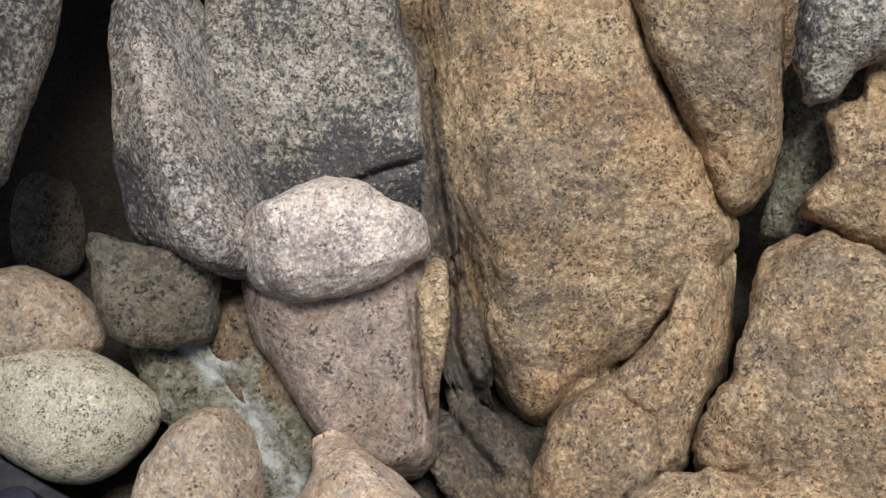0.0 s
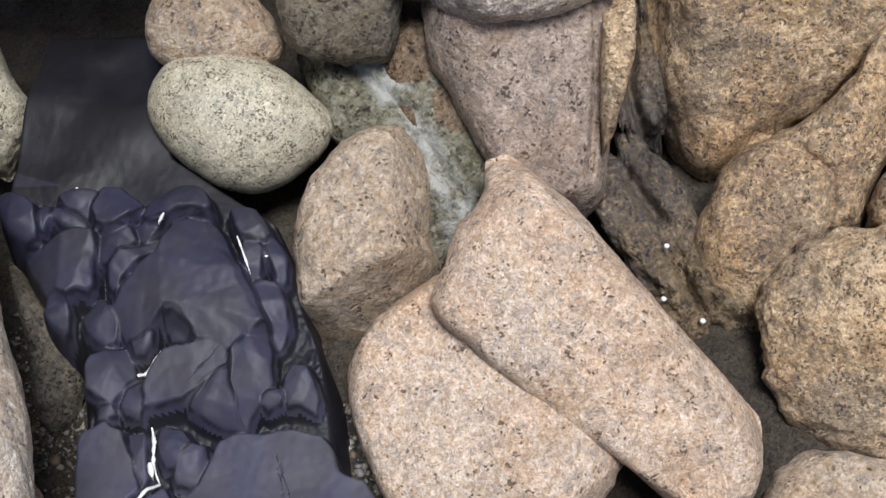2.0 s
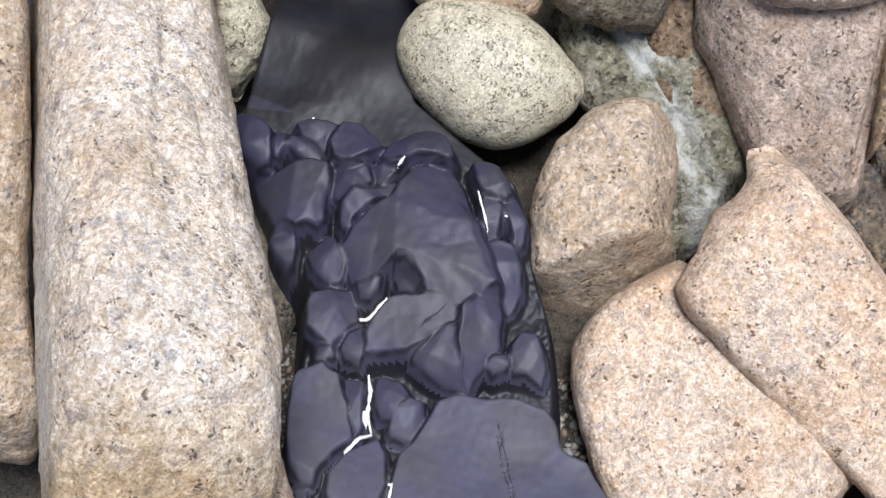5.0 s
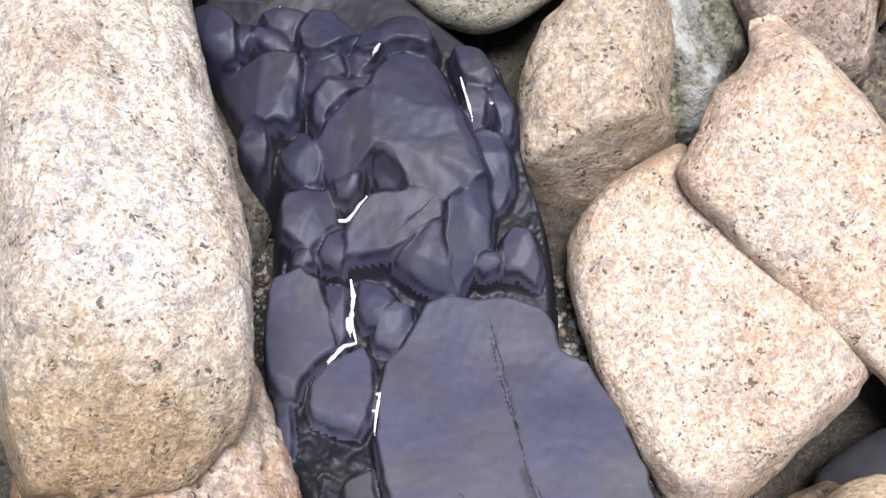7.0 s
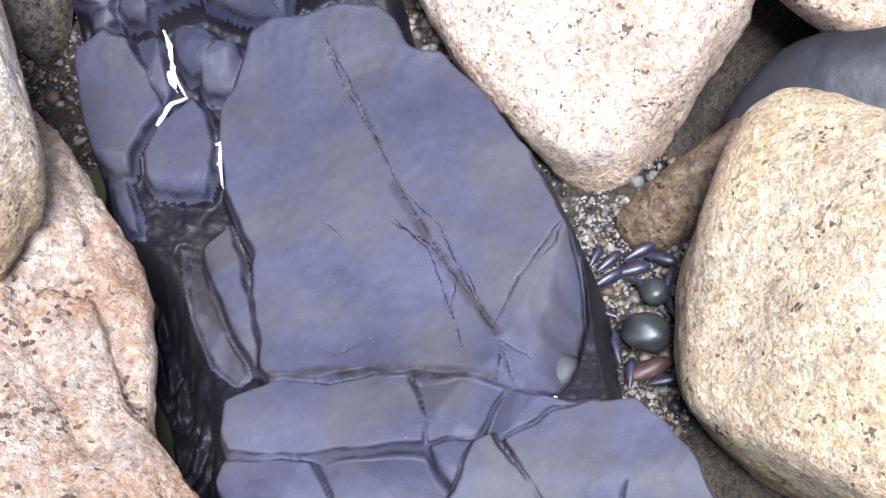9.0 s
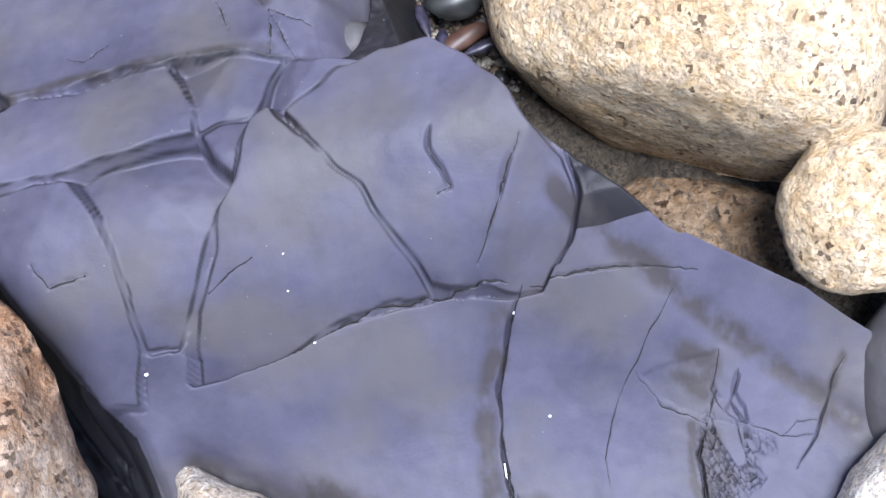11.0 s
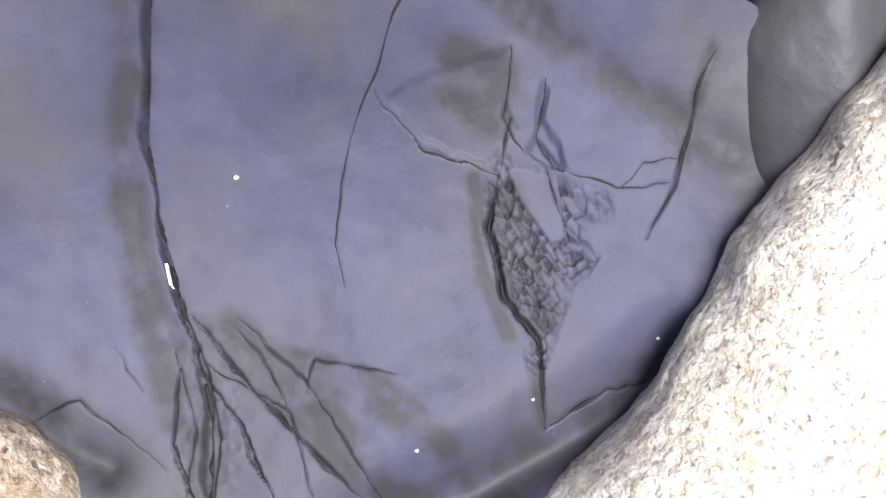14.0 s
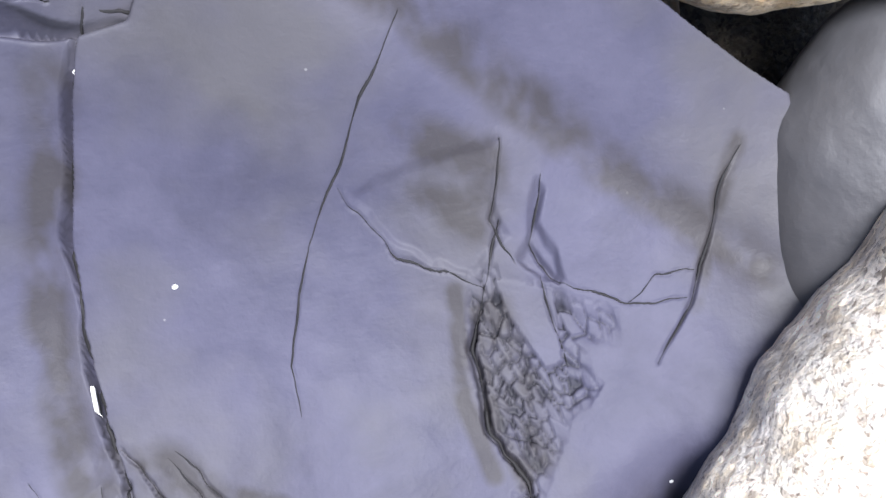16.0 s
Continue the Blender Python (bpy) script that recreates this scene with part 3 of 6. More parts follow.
block([(-0.371, 1.113), (-0.359, 1.138), (-0.334, 1.150), (-0.312, 1.148), (-0.292, 1.130), (-0.275, 1.103), (-0.262, 1.080), (-0.236, 1.045), (-0.220, 1.014), (-0.239, 0.997), (-0.253, 0.974), (-0.266, 0.982), (-0.280, 0.987), (-0.303, 0.987), (-0.313, 0.997), (-0.324, 1.008), (-0.340, 1.018), (-0.356, 1.017), (-0.370, 1.000), (-0.375, 0.992), (-0.401, 0.986), (-0.413, 1.003), (-0.422, 1.026), (-0.415, 1.054), (-0.396, 1.077), (-0.373, 1.097)], 0.030, (-0.04, -0.05), 0.014, [((-0.364, 1.065), (-0.351, 1.000), (-0.387, 1.025), 0.30), ((-0.365, 1.082), (-0.261, 1.073), (-0.340, 1.128), 0.22), ((-0.322, 1.025), (-0.233, 1.014), (-0.305, 0.988), 0.35), ((-0.310, 1.126), (-0.230, 1.019), (-0.236, 1.089), 0.50)])  # main block
block([(-0.347, 0.972), (-0.332, 0.980), (-0.304, 0.983), (-0.289, 0.988), (-0.270, 0.982), (-0.258, 0.970), (-0.263, 0.960), (-0.281, 0.949), (-0.297, 0.928), (-0.312, 0.916), (-0.359, 0.906), (-0.367, 0.928), (-0.364, 0.946)], 0.020, (0.05, 0.05), 0.006, [((-0.311, 0.980), (-0.297, 0.927), (-0.272, 0.967), 0.12)])  # front block
block([(-0.306, 0.910), (-0.295, 0.925), (-0.277, 0.947), (-0.260, 0.957), (-0.253, 0.939), (-0.245, 0.909), (-0.233, 0.890), (-0.253, 0.889), (-0.281, 0.897)], 0.018, (0.00, 0.20), 0.005)  # corner piece
block([(-0.257, 0.973), (-0.238, 0.999), (-0.219, 1.015), (-0.209, 0.987), (-0.203, 0.950), (-0.215, 0.926), (-0.224, 0.904), (-0.227, 0.889), (-0.239, 0.905), (-0.250, 0.937)], 0.016, (-0.55, 0.10), 0.006)  # dark face
block([(-0.564, 1.100), (-0.537, 1.106), (-0.521, 1.116), (-0.489, 1.126), (-0.466, 1.122), (-0.459, 1.105), (-0.458, 1.083), (-0.453, 1.055), (-0.459, 1.043), (-0.474, 1.044), (-0.487, 1.036), (-0.502, 1.042), (-0.514, 1.031), (-0.534, 1.054), (-0.555, 1.078)], 0.018, (0.10, -0.05), 0.012, [((-0.509, 1.114), (-0.500, 1.043), (-0.536, 1.077), 0.50), ((-0.475, 1.073), (-0.470, 1.110), (-0.455, 1.084), 0.50)])  # left bulk
block([(-0.515, 1.033), (-0.503, 1.044), (-0.489, 1.039), (-0.480, 1.019), (-0.479, 1.002), (-0.491, 0.995), (-0.509, 1.004), (-0.523, 1.022)], 0.006, (0.10, 0.20), 0.012)  # left toe
block([(-0.469, 1.022), (-0.453, 1.034), (-0.445, 1.045), (-0.431, 1.034), (-0.419, 1.008), (-0.413, 0.988), (-0.428, 0.981), (-0.445, 0.988), (-0.458, 1.000)], 0.010, (0.30, 0.10), 0.006)  # left splinter
block([(-0.340, 1.025), (-0.327, 1.017), (-0.317, 1.004), (-0.309, 0.998), (-0.328, 0.992), (-0.341, 0.991), (-0.354, 1.008), (-0.351, 1.024)], 0.002, (0.40, 0.00), 0.006)  # cavity chip
block([(-0.395, 0.990), (-0.363, 1.000), (-0.363, 0.988), (-0.373, 0.972), (-0.386, 0.970)], 0.012, (0.00, 0.30), 0.004)  # mid chip
block([(-0.446, 0.968), (-0.419, 0.978), (-0.399, 0.984), (-0.386, 0.961), (-0.380, 0.949), (-0.392, 0.932), (-0.402, 0.913), (-0.423, 0.913), (-0.441, 0.923), (-0.451, 0.957)], 0.014, (-0.10, -0.10), 0.007)  # left mid
block([(-0.387, 0.927), (-0.375, 0.944), (-0.361, 0.903), (-0.364, 0.893), (-0.386, 0.896), (-0.394, 0.908)], 0.012, (0.10, 0.00), 0.004)  # left triangle
block([(-0.425, 0.906), (-0.404, 0.909), (-0.397, 0.897), (-0.409, 0.888), (-0.424, 0.889)], 0.010, (0.10, 0.20), 0.004)  # left low chip
block([(-0.289, 1.161), (-0.275, 1.165), (-0.255, 1.163), (-0.237, 1.148), (-0.228, 1.131), (-0.236, 1.123), (-0.254, 1.123), (-0.269, 1.125), (-0.279, 1.137)], 0.018, (-0.10, -0.10), 0.012)  # right knob
block([(-0.267, 1.118), (-0.250, 1.122), (-0.239, 1.114), (-0.235, 1.089), (-0.239, 1.074), (-0.247, 1.071), (-0.258, 1.087)], 0.014, (-0.10, 0.00), 0.009)  # right lens
block([(-0.234, 1.126), (-0.226, 1.132), (-0.214, 1.120), (-0.204, 1.103), (-0.201, 1.079), (-0.206, 1.071), (-0.220, 1.086), (-0.235, 1.114)], 0.008, (-0.20, 0.00), 0.009)  # right outer
block([(-0.243, 1.066), (-0.229, 1.076), (-0.217, 1.073), (-0.206, 1.064), (-0.196, 1.041), (-0.191, 1.021), (-0.200, 0.997), (-0.207, 0.990), (-0.218, 1.023), (-0.231, 1.046)], 0.008, (-0.30, 0.10), 0.008)  # right mid
block([(-0.191, 0.954), (-0.181, 0.969), (-0.166, 0.971), (-0.150, 0.953), (-0.141, 0.932), (-0.143, 0.915), (-0.165, 0.922), (-0.180, 0.920), (-0.189, 0.937)], 0.010, (-0.10, 0.20), 0.007)  # right low
block([(-0.218, 0.921), (-0.207, 0.934), (-0.196, 0.943), (-0.188, 0.921), (-0.206, 0.913)], 0.010, (0.10, 0.20), 0.004)  # right low chip
block([(-0.443, 0.870), (-0.430, 0.880), (-0.408, 0.886), (-0.389, 0.882), (-0.376, 0.860), (-0.359, 0.826), (-0.349, 0.806), (-0.368, 0.783), (-0.377, 0.763), (-0.380, 0.739), (-0.391, 0.737), (-0.414, 0.754), (-0.428, 0.787), (-0.440, 0.832)], 0.010, (-0.03, 0.02), 0.008, [((-0.416, 0.760), (-0.379, 0.753), (-0.391, 0.737), 0.50)])  # left plate
block([(-0.384, 0.882), (-0.357, 0.881), (-0.352, 0.871), (-0.345, 0.837), (-0.341, 0.826), (-0.346, 0.810), (-0.360, 0.835), (-0.375, 0.863)], 0.008, (0.00, 0.00), 0.003)  # thin strip
block([(-0.345, 0.890), (-0.334, 0.896), (-0.313, 0.890), (-0.294, 0.873), (-0.305, 0.857), (-0.313, 0.839), (-0.327, 0.841), (-0.337, 0.857)], 0.008, (0.20, 0.00), 0.007)  # cup a
block([(-0.293, 0.872), (-0.277, 0.869), (-0.273, 0.851), (-0.280, 0.827), (-0.292, 0.818), (-0.308, 0.820), (-0.315, 0.832), (-0.305, 0.851)], 0.006, (-0.15, 0.10), 0.006)  # cup b
block([(-0.359, 0.779), (-0.344, 0.795), (-0.331, 0.808), (-0.320, 0.817), (-0.308, 0.799), (-0.296, 0.759), (-0.295, 0.729), (-0.303, 0.710), (-0.330, 0.713), (-0.354, 0.719), (-0.364, 0.735), (-0.367, 0.760)], 0.010, (0.00, -0.05), 0.007, [((-0.361, 0.728), (-0.298, 0.724), (-0.330, 0.712), 0.80), ((-0.331, 0.805), (-0.318, 0.753), (-0.349, 0.766), 0.10)])  # left step
block([(-0.293, 0.796), (-0.279, 0.817), (-0.269, 0.846), (-0.262, 0.871), (-0.241, 0.881), (-0.207, 0.883), (-0.172, 0.891), (-0.132, 0.887), (-0.115, 0.871), (-0.103, 0.844), (-0.074, 0.840), (-0.058, 0.821), (-0.029, 0.780), (-0.001, 0.730), (0.026, 0.664), (0.035, 0.640), (0.042, 0.599), (0.043, 0.561), (0.034, 0.521), (0.016, 0.493), (-0.010, 0.489), (-0.027, 0.492), (-0.062, 0.501), (-0.117, 0.507), (-0.147, 0.511), (-0.186, 0.507), (-0.228, 0.512), (-0.236, 0.520), (-0.239, 0.547), (-0.248, 0.592), (-0.251, 0.640), (-0.269, 0.676), (-0.281, 0.708), (-0.289, 0.752)], 0.012, (0.00, 0.00), 0.010, [((0.034, 0.639), (-0.036, 0.517), (0.031, 0.571), 0.50), ((0.030, 0.628), (-0.006, 0.503), (0.045, 0.561), 1.20)])  # great slab
block([(-0.306, 0.655), (-0.294, 0.664), (-0.282, 0.678), (-0.267, 0.643), (-0.253, 0.595), (-0.241, 0.538), (-0.238, 0.523), (-0.247, 0.529), (-0.266, 0.560), (-0.285, 0.601), (-0.297, 0.630)], 0.004, (0.15, 0.00), 0.007)  # long wedge
block([(-0.326, 0.659), (-0.310, 0.653), (-0.296, 0.612), (-0.277, 0.565), (-0.255, 0.524), (-0.263, 0.518), (-0.285, 0.537), (-0.304, 0.577), (-0.319, 0.624)], -0.012, (0.30, 0.00), 0.005)  # long sliver
block([(-0.403, 0.737), (-0.385, 0.734), (-0.371, 0.697), (-0.367, 0.678), (-0.378, 0.680), (-0.395, 0.709)], -0.006, (0.20, 0.10), 0.005)  # left fang
block([(-0.267, 0.490), (-0.242, 0.503), (-0.226, 0.507), (-0.179, 0.501), (-0.151, 0.504), (-0.132, 0.505), (-0.108, 0.504), (-0.092, 0.461), (-0.094, 0.442), (-0.135, 0.439), (-0.180, 0.438), (-0.226, 0.440), (-0.260, 0.444), (-0.267, 0.463)], 0.006, (0.00, 0.04), 0.007)  # shelf left
block([(-0.104, 0.503), (-0.068, 0.500), (-0.025, 0.491), (-0.043, 0.459), (-0.050, 0.448), (-0.090, 0.442), (-0.091, 0.464)], 0.006, (0.00, 0.03), 0.004)  # shelf mid
block([(-0.023, 0.489), (0.002, 0.479), (0.029, 0.475), (0.049, 0.475), (0.014, 0.467), (-0.029, 0.446), (-0.045, 0.449)], 0.002, (0.05, 0.10), 0.004)  # shelf right
block([(-0.266, 0.439), (-0.231, 0.436), (-0.188, 0.432), (-0.171, 0.397), (-0.167, 0.369), (-0.166, 0.346), (-0.171, 0.320), (-0.186, 0.291), (-0.212, 0.295), (-0.227, 0.334), (-0.247, 0.367), (-0.262, 0.400), (-0.271, 0.420)], 0.006, (0.00, 0.00), 0.006, [((-0.216, 0.392), (-0.245, 0.343), (-0.258, 0.392), 0.25)])  # face left
block([(-0.184, 0.432), (-0.096, 0.438), (-0.073, 0.401), (-0.086, 0.388), (-0.092, 0.377), (-0.108, 0.357), (-0.127, 0.334), (-0.145, 0.318), (-0.166, 0.321), (-0.162, 0.350), (-0.164, 0.370), (-0.167, 0.397)], 0.004, (0.00, 0.00), 0.004)  # face mid
block([(-0.090, 0.439), (-0.053, 0.443), (-0.072, 0.403), (-0.083, 0.420)], 0.006, (0.05, 0.00), 0.003)  # small wedge
block([(-0.050, 0.440), (-0.036, 0.444), (-0.022, 0.416), (0.009, 0.378), (0.020, 0.351), (0.037, 0.312), (0.016, 0.313), (-0.028, 0.310), (-0.074, 0.302), (-0.122, 0.297), (-0.143, 0.297), (-0.122, 0.333), (-0.096, 0.358), (-0.085, 0.384), (-0.070, 0.396)], 0.007, (0.02, 0.05), 0.006, [((-0.136, 0.321), (0.017, 0.324), (-0.074, 0.318), 0.40), ((-0.080, 0.386), (-0.054, 0.352), (-0.105, 0.360), 0.12)])  # face right
block([(-0.027, 0.439), (0.015, 0.461), (0.046, 0.470), (0.081, 0.467), (0.104, 0.447), (0.120, 0.416), (0.135, 0.384), (0.150, 0.367), (0.152, 0.342), (0.141, 0.326), (0.114, 0.303), (0.096, 0.304), (0.042, 0.315), (0.022, 0.354), (0.014, 0.376), (-0.013, 0.410)], 0.012, (0.03, 0.00), 0.012, [((0.131, 0.378), (0.087, 0.322), (0.138, 0.337), 0.70), ((0.101, 0.444), (0.136, 0.381), (0.132, 0.414), 0.90), ((0.043, 0.320), (0.097, 0.309), (0.066, 0.308), 0.50)])  # dome
hollow([(0.237, 0.234), (0.241, 0.230), (0.235, 0.220), (0.238, 0.208), (0.238, 0.197), (0.232, 0.200), (0.224, 0.205), (0.222, 0.211), (0.228, 0.216), (0.232, 0.227)], 0.004)
hollow([(0.181, 0.246), (0.208, 0.247), (0.229, 0.248), (0.225, 0.239), (0.221, 0.230), (0.223, 0.217), (0.212, 0.213), (0.205, 0.208), (0.191, 0.215), (0.178, 0.227), (0.168, 0.245)], 0.0015)


_py = np.arange(-0.4, 1.8, 0.004)
_bell = np.exp(-((np.arange(-12, 13) / 5.0) ** 2))
_pz = np.convolve(np.pad(np.interp(_py, PROFILE_Y, PROFILE_Z), 12, "edge"), _bell / _bell.sum(), "valid")


def within_ring(q, ring):
    inside = np.zeros(len(q), bool)
    for (ax, ay), (bx, by) in zip(ring[:-1], ring[1:]):
        crossing = (ay > q[:, 1]) != (by > q[:, 1])
        inside ^= crossing & (q[:, 0] < (bx - ax) * (q[:, 1] - ay) / (by - ay + 1e-12) + ax)
    return inside


def bedrock_base(x, y):
    level = y
    y = y + 0.02 * np.array([noise.noise(Vector((a * 7, c * 4, 1))) for a, c in zip(x, y)])
    z = np.interp(y, _py, _pz)
    y = level
    left = np.interp(y, [p[1] for p in LEFT_EDGE], [p[0] for p in LEFT_EDGE])
    right = np.interp(y, [p[1] for p in RIGHT_EDGE], [p[0] for p in RIGHT_EDGE])
    off, shore = x - right, left - x
    z = z - 0.2 * np.clip((off - 0.002) / 0.028, 0, 1) ** 1.3
    z = z - 2.0 * np.clip(off - 0.03, 0, 0.3)
    z = z - 1.5 * np.clip(y - 1.44, 0, 1)
    shelf = np.clip((0.8 - y) / 0.1, 0, 1) * np.clip((y - 0.1) / 0.1, 0, 1)
    return z - (0.2 - 0.15 * shelf) * np.clip((shore + 0.01) / 0.04, 0, 1) ** 1.3 - 0.15 * shelf * np.clip((shore - 0.055) / 0.05, 0, 1)


_rng = np.random.default_rng(9)
SHARDS = np.stack([_rng.uniform(0.16, 0.3, 900), _rng.uniform(0.1, 0.25, 900)], 1)
SHARD_LEAN, SHARD_DROP = _rng.normal(0, 0.4, (900, 2)), _rng.uniform(0, 0.002, 900)


def nest_cells(p):
    """Slanting shards in one hollow: which points lie in it, their shard, how near its border, how broken."""
    x, y = p[:, 0], p[:, 1]
    ring = [(0.201, 0.207), (0.210, 0.207), (0.234, 0.197), (0.257, 0.184), (0.252, 0.174), (0.232, 0.157), (0.214, 0.141), (0.205, 0.126), (0.199, 0.100), (0.198, 0.114), (0.201, 0.136), (0.195, 0.157), (0.197, 0.182)]
    ring.append(ring[0])
    own = np.where((x > 0.17) & (x < 0.28) & (y > 0.08) & (y < 0.24))[0]
    depth = np.where(within_ring(p[own], ring), 1, -1) * line_distance(p[own], ring)
    whole = [(0.212, 0.206), (0.233, 0.197), (0.229, 0.172), (0.222, 0.171), (0.214, 0.192), (0.212, 0.206)]
    depth = np.where(within_ring(p[own], whole), -0.01, depth)
    own, depth = own[depth > -0.004], depth[depth > -0.004]
    q = p[own]
    if not len(q):
        return own, [], [], []
    far = np.linalg.norm((q[:, None] - SHARDS[None]) @ np.array([[1.5, 0.5], [-0.25, 0.75]]).T, axis=2)
    two = np.partition(far, 1, axis=1)
    edge = np.exp(-(((two[:, 1] - two[:, 0]) / 0.0006) ** 2))
    ragged = np.array([noise.noise(Vector((a * 60, b * 60, 0))) for a, b in q])
    amount = np.clip((depth + 0.002) / 0.01 + 1.3 * ragged, 0, 1)
    return own, far.argmin(1), edge, amount


def nest_borders(p):
    own, cell, edge, amount = nest_cells(p)
    return own, np.asarray(edge) * np.asarray(amount)


def tread(y):
    """The level of the block tops along the gully."""
    return np.interp(y, _py, _pz)


def bedrock(x, y):
    """The height of the dark rock: joint-bounded blocks with worn edges standing out of deep cracks."""
    p = np.stack([x, y], 1)
    z = bedrock_base(x, y)
    rubble = np.array([abs(noise.noise(Vector((a * 40, b * 40, 3)))) + 0.5 * abs(noise.noise(Vector((a * 100, b * 100, 6)))) for a, b in p])
    deep = np.interp(y, [0.3, 0.46, 0.5, 0.85, 1.0, 1.16, 1.26], [0.012, 0.014, 0.018, 0.018, 0.022, 0.02, 0.008])
    near_blocks = np.clip((y - 0.3) / 0.02, 0, 1)
    low = np.where((y > 0.27) & (y < 0.36))[0]
    if len(low):
        # at the lowest step only the joint itself is open
        gap = np.min([line_distance(p[low], list(c[0]) + [c[0][0]]) for c in BLOCKS if min(q[1] for q in c[0]) < 0.36], axis=0)
        near_blocks[low] = np.maximum(np.exp(-((gap / 0.0025) ** 2)), np.clip((y[low] - 0.34) / 0.02, 0, 1))
    z = z - 1.1 * deep * near_blocks + 0.005 * rubble * near_blocks * np.clip((1.19 - y) / 0.03, 0, 1)
    taken = np.zeros(len(x), bool)
    # water-worn swells at the dark inner end
    inner = np.clip((y - 1.17) / 0.05, 0, 1)
    if inner.max() > 0:
        swell = np.array([0.25 + 0.8 * noise.noise(Vector((a * 6 + b * 5, b * 8 - a * 5, 4))) for a, b in p])
        z = z + inner * 0.03 * (swell - 0.2)
    for corners, rise, lean, worn, cuts in BLOCKS:
        lo, hi = np.min(corners, axis=0) - 0.008, np.max(corners, axis=0) + 0.008
        near = np.where((x > lo[0]) & (x < hi[0]) & (y > lo[1]) & (y < hi[1]))[0]
        if not len(near):
            continue
        q = p[near]
        bend = np.array([(noise.noise(Vector((a * 45, b * 45, 1))), noise.noise(Vector((a * 45, b * 45, 7)))) for a, b in q])
        fine = np.array([noise.noise(Vector((a * 150, b * 150, 2))) for a, b in q])
        q = q + bend * 0.0028 + fine[:, None] * 0.0003
        ring = list(corners) + [corners[0]]
        d = line_distance(q, ring)
        d = np.where(within_ring(q, ring), d, -d) + (0.005 if min(c[1] for c in corners) > 0.86 else 0.0032)
        own = d > 0
        near, q, d = near[own], q[own], d[own]
        if not len(near):
            continue
        mid = np.mean(corners, axis=0)
        top = tread(y[near]) + rise + (q - mid) @ np.array(lean)
        size = np.ptp(corners, axis=0).mean()
        if not cuts and size < 0.12:
            # a few broken faces on the smaller blocks
            pick = random.Random(str(corners[0]))
            for k in range(5):
                angle = 1.26 * k + pick.uniform(0, 1.2)
                over = (q - mid) @ np.array([math.cos(angle), math.sin(angle)]) - size * pick.uniform(0.02, 0.3)
                top = top - pick.uniform(0.1, 0.42) * 0.0006 * np.logaddexp(0, over / 0.0006)
        for a, b, beyond, slope in cuts:
            a, b = np.array(a), np.array(b)
            way = np.array([-(b - a)[1], (b - a)[0]]) / np.linalg.norm(b - a)
            way = way * np.sign((np.array(beyond) - a) @ way)
            over = (q - a) @ way + 0.003 * bend[own][:, 0]
            top = top - slope * 0.001 * np.logaddexp(0, over / 0.001)
        worn = worn * 0.38
        ease = 1 - np.clip(d / worn, 0, 1)
        side = np.clip(top - z[near], 0, 0.03) * np.clip(1 - d / (0.002 if rise < 0.009 else 0.0028), 0, 1) ** 1.4 if size < 0.2 else 0.006 * np.exp(-d / 0.0009)
        made = top - worn * (1 - np.sqrt(np.clip(1 - ease**2, 0, 1))) - side
        z[near] = np.where(taken[near], np.maximum(z[near], made), np.maximum(z[near] - 0.05, made))
        taken[near] = True
    for corners, depth in HOLLOWS:
        lo, hi = np.min(corners, axis=0), np.max(corners, axis=0)
        near = np.where((x > lo[0]) & (x < hi[0]) & (y > lo[1]) & (y < hi[1]))[0]
        if len(near):
            q = p[near] + np.array([noise.noise(Vector((a * 120, b * 120, 5))) for a, b in p[near]])[:, None] * 0.0015
            ring = list(corners) + [corners[0]]
            d = np.where(within_ring(q, ring), line_distance(q, ring), 0)
            z[near] -= depth * np.clip(d / 0.0025, 0, 1)
    # broad flaked planes
    flake = np.array([noise.noise(Vector((a * 16 + b * 9, b * 13 - a * 5, 2))) for a, b in p])
    z = z + (0.0008 + 0.004 * np.clip((y - 0.88) / 0.05, 0, 1)) * np.abs(flake) * np.clip((1.2 - y) / 0.04, 0, 1)
    # broken slivers along the shelf on the left
    reach = np.interp(y, [q[1] for q in LEFT_EDGE], [q[0] for q in LEFT_EDGE]) - x
    strip = np.clip((reach + 0.002) / 0.015, 0, 1) * np.clip((0.85 - y) / 0.05, 0, 1)
    for k in np.where(strip > 0.02)[0]:
        z[k] += strip[k] * (0.03 * abs(noise.noise(Vector((x[k] * 60, y[k] * 20, 4)))) + 0.007 * abs(noise.noise(Vector((x[k] * 220, y[k] * 60, 8)))) - 0.008)
    # the shattered nest in the smooth lower block
    own, cell, edge, amount = nest_cells(p)
    if len(cell):
        q = p[own]
        z[own] += 0.4 * amount * (((q - SHARDS[cell]) * SHARD_LEAN[cell]).sum(1) - SHARD_DROP[cell] - 0.006 * edge - 0.002)
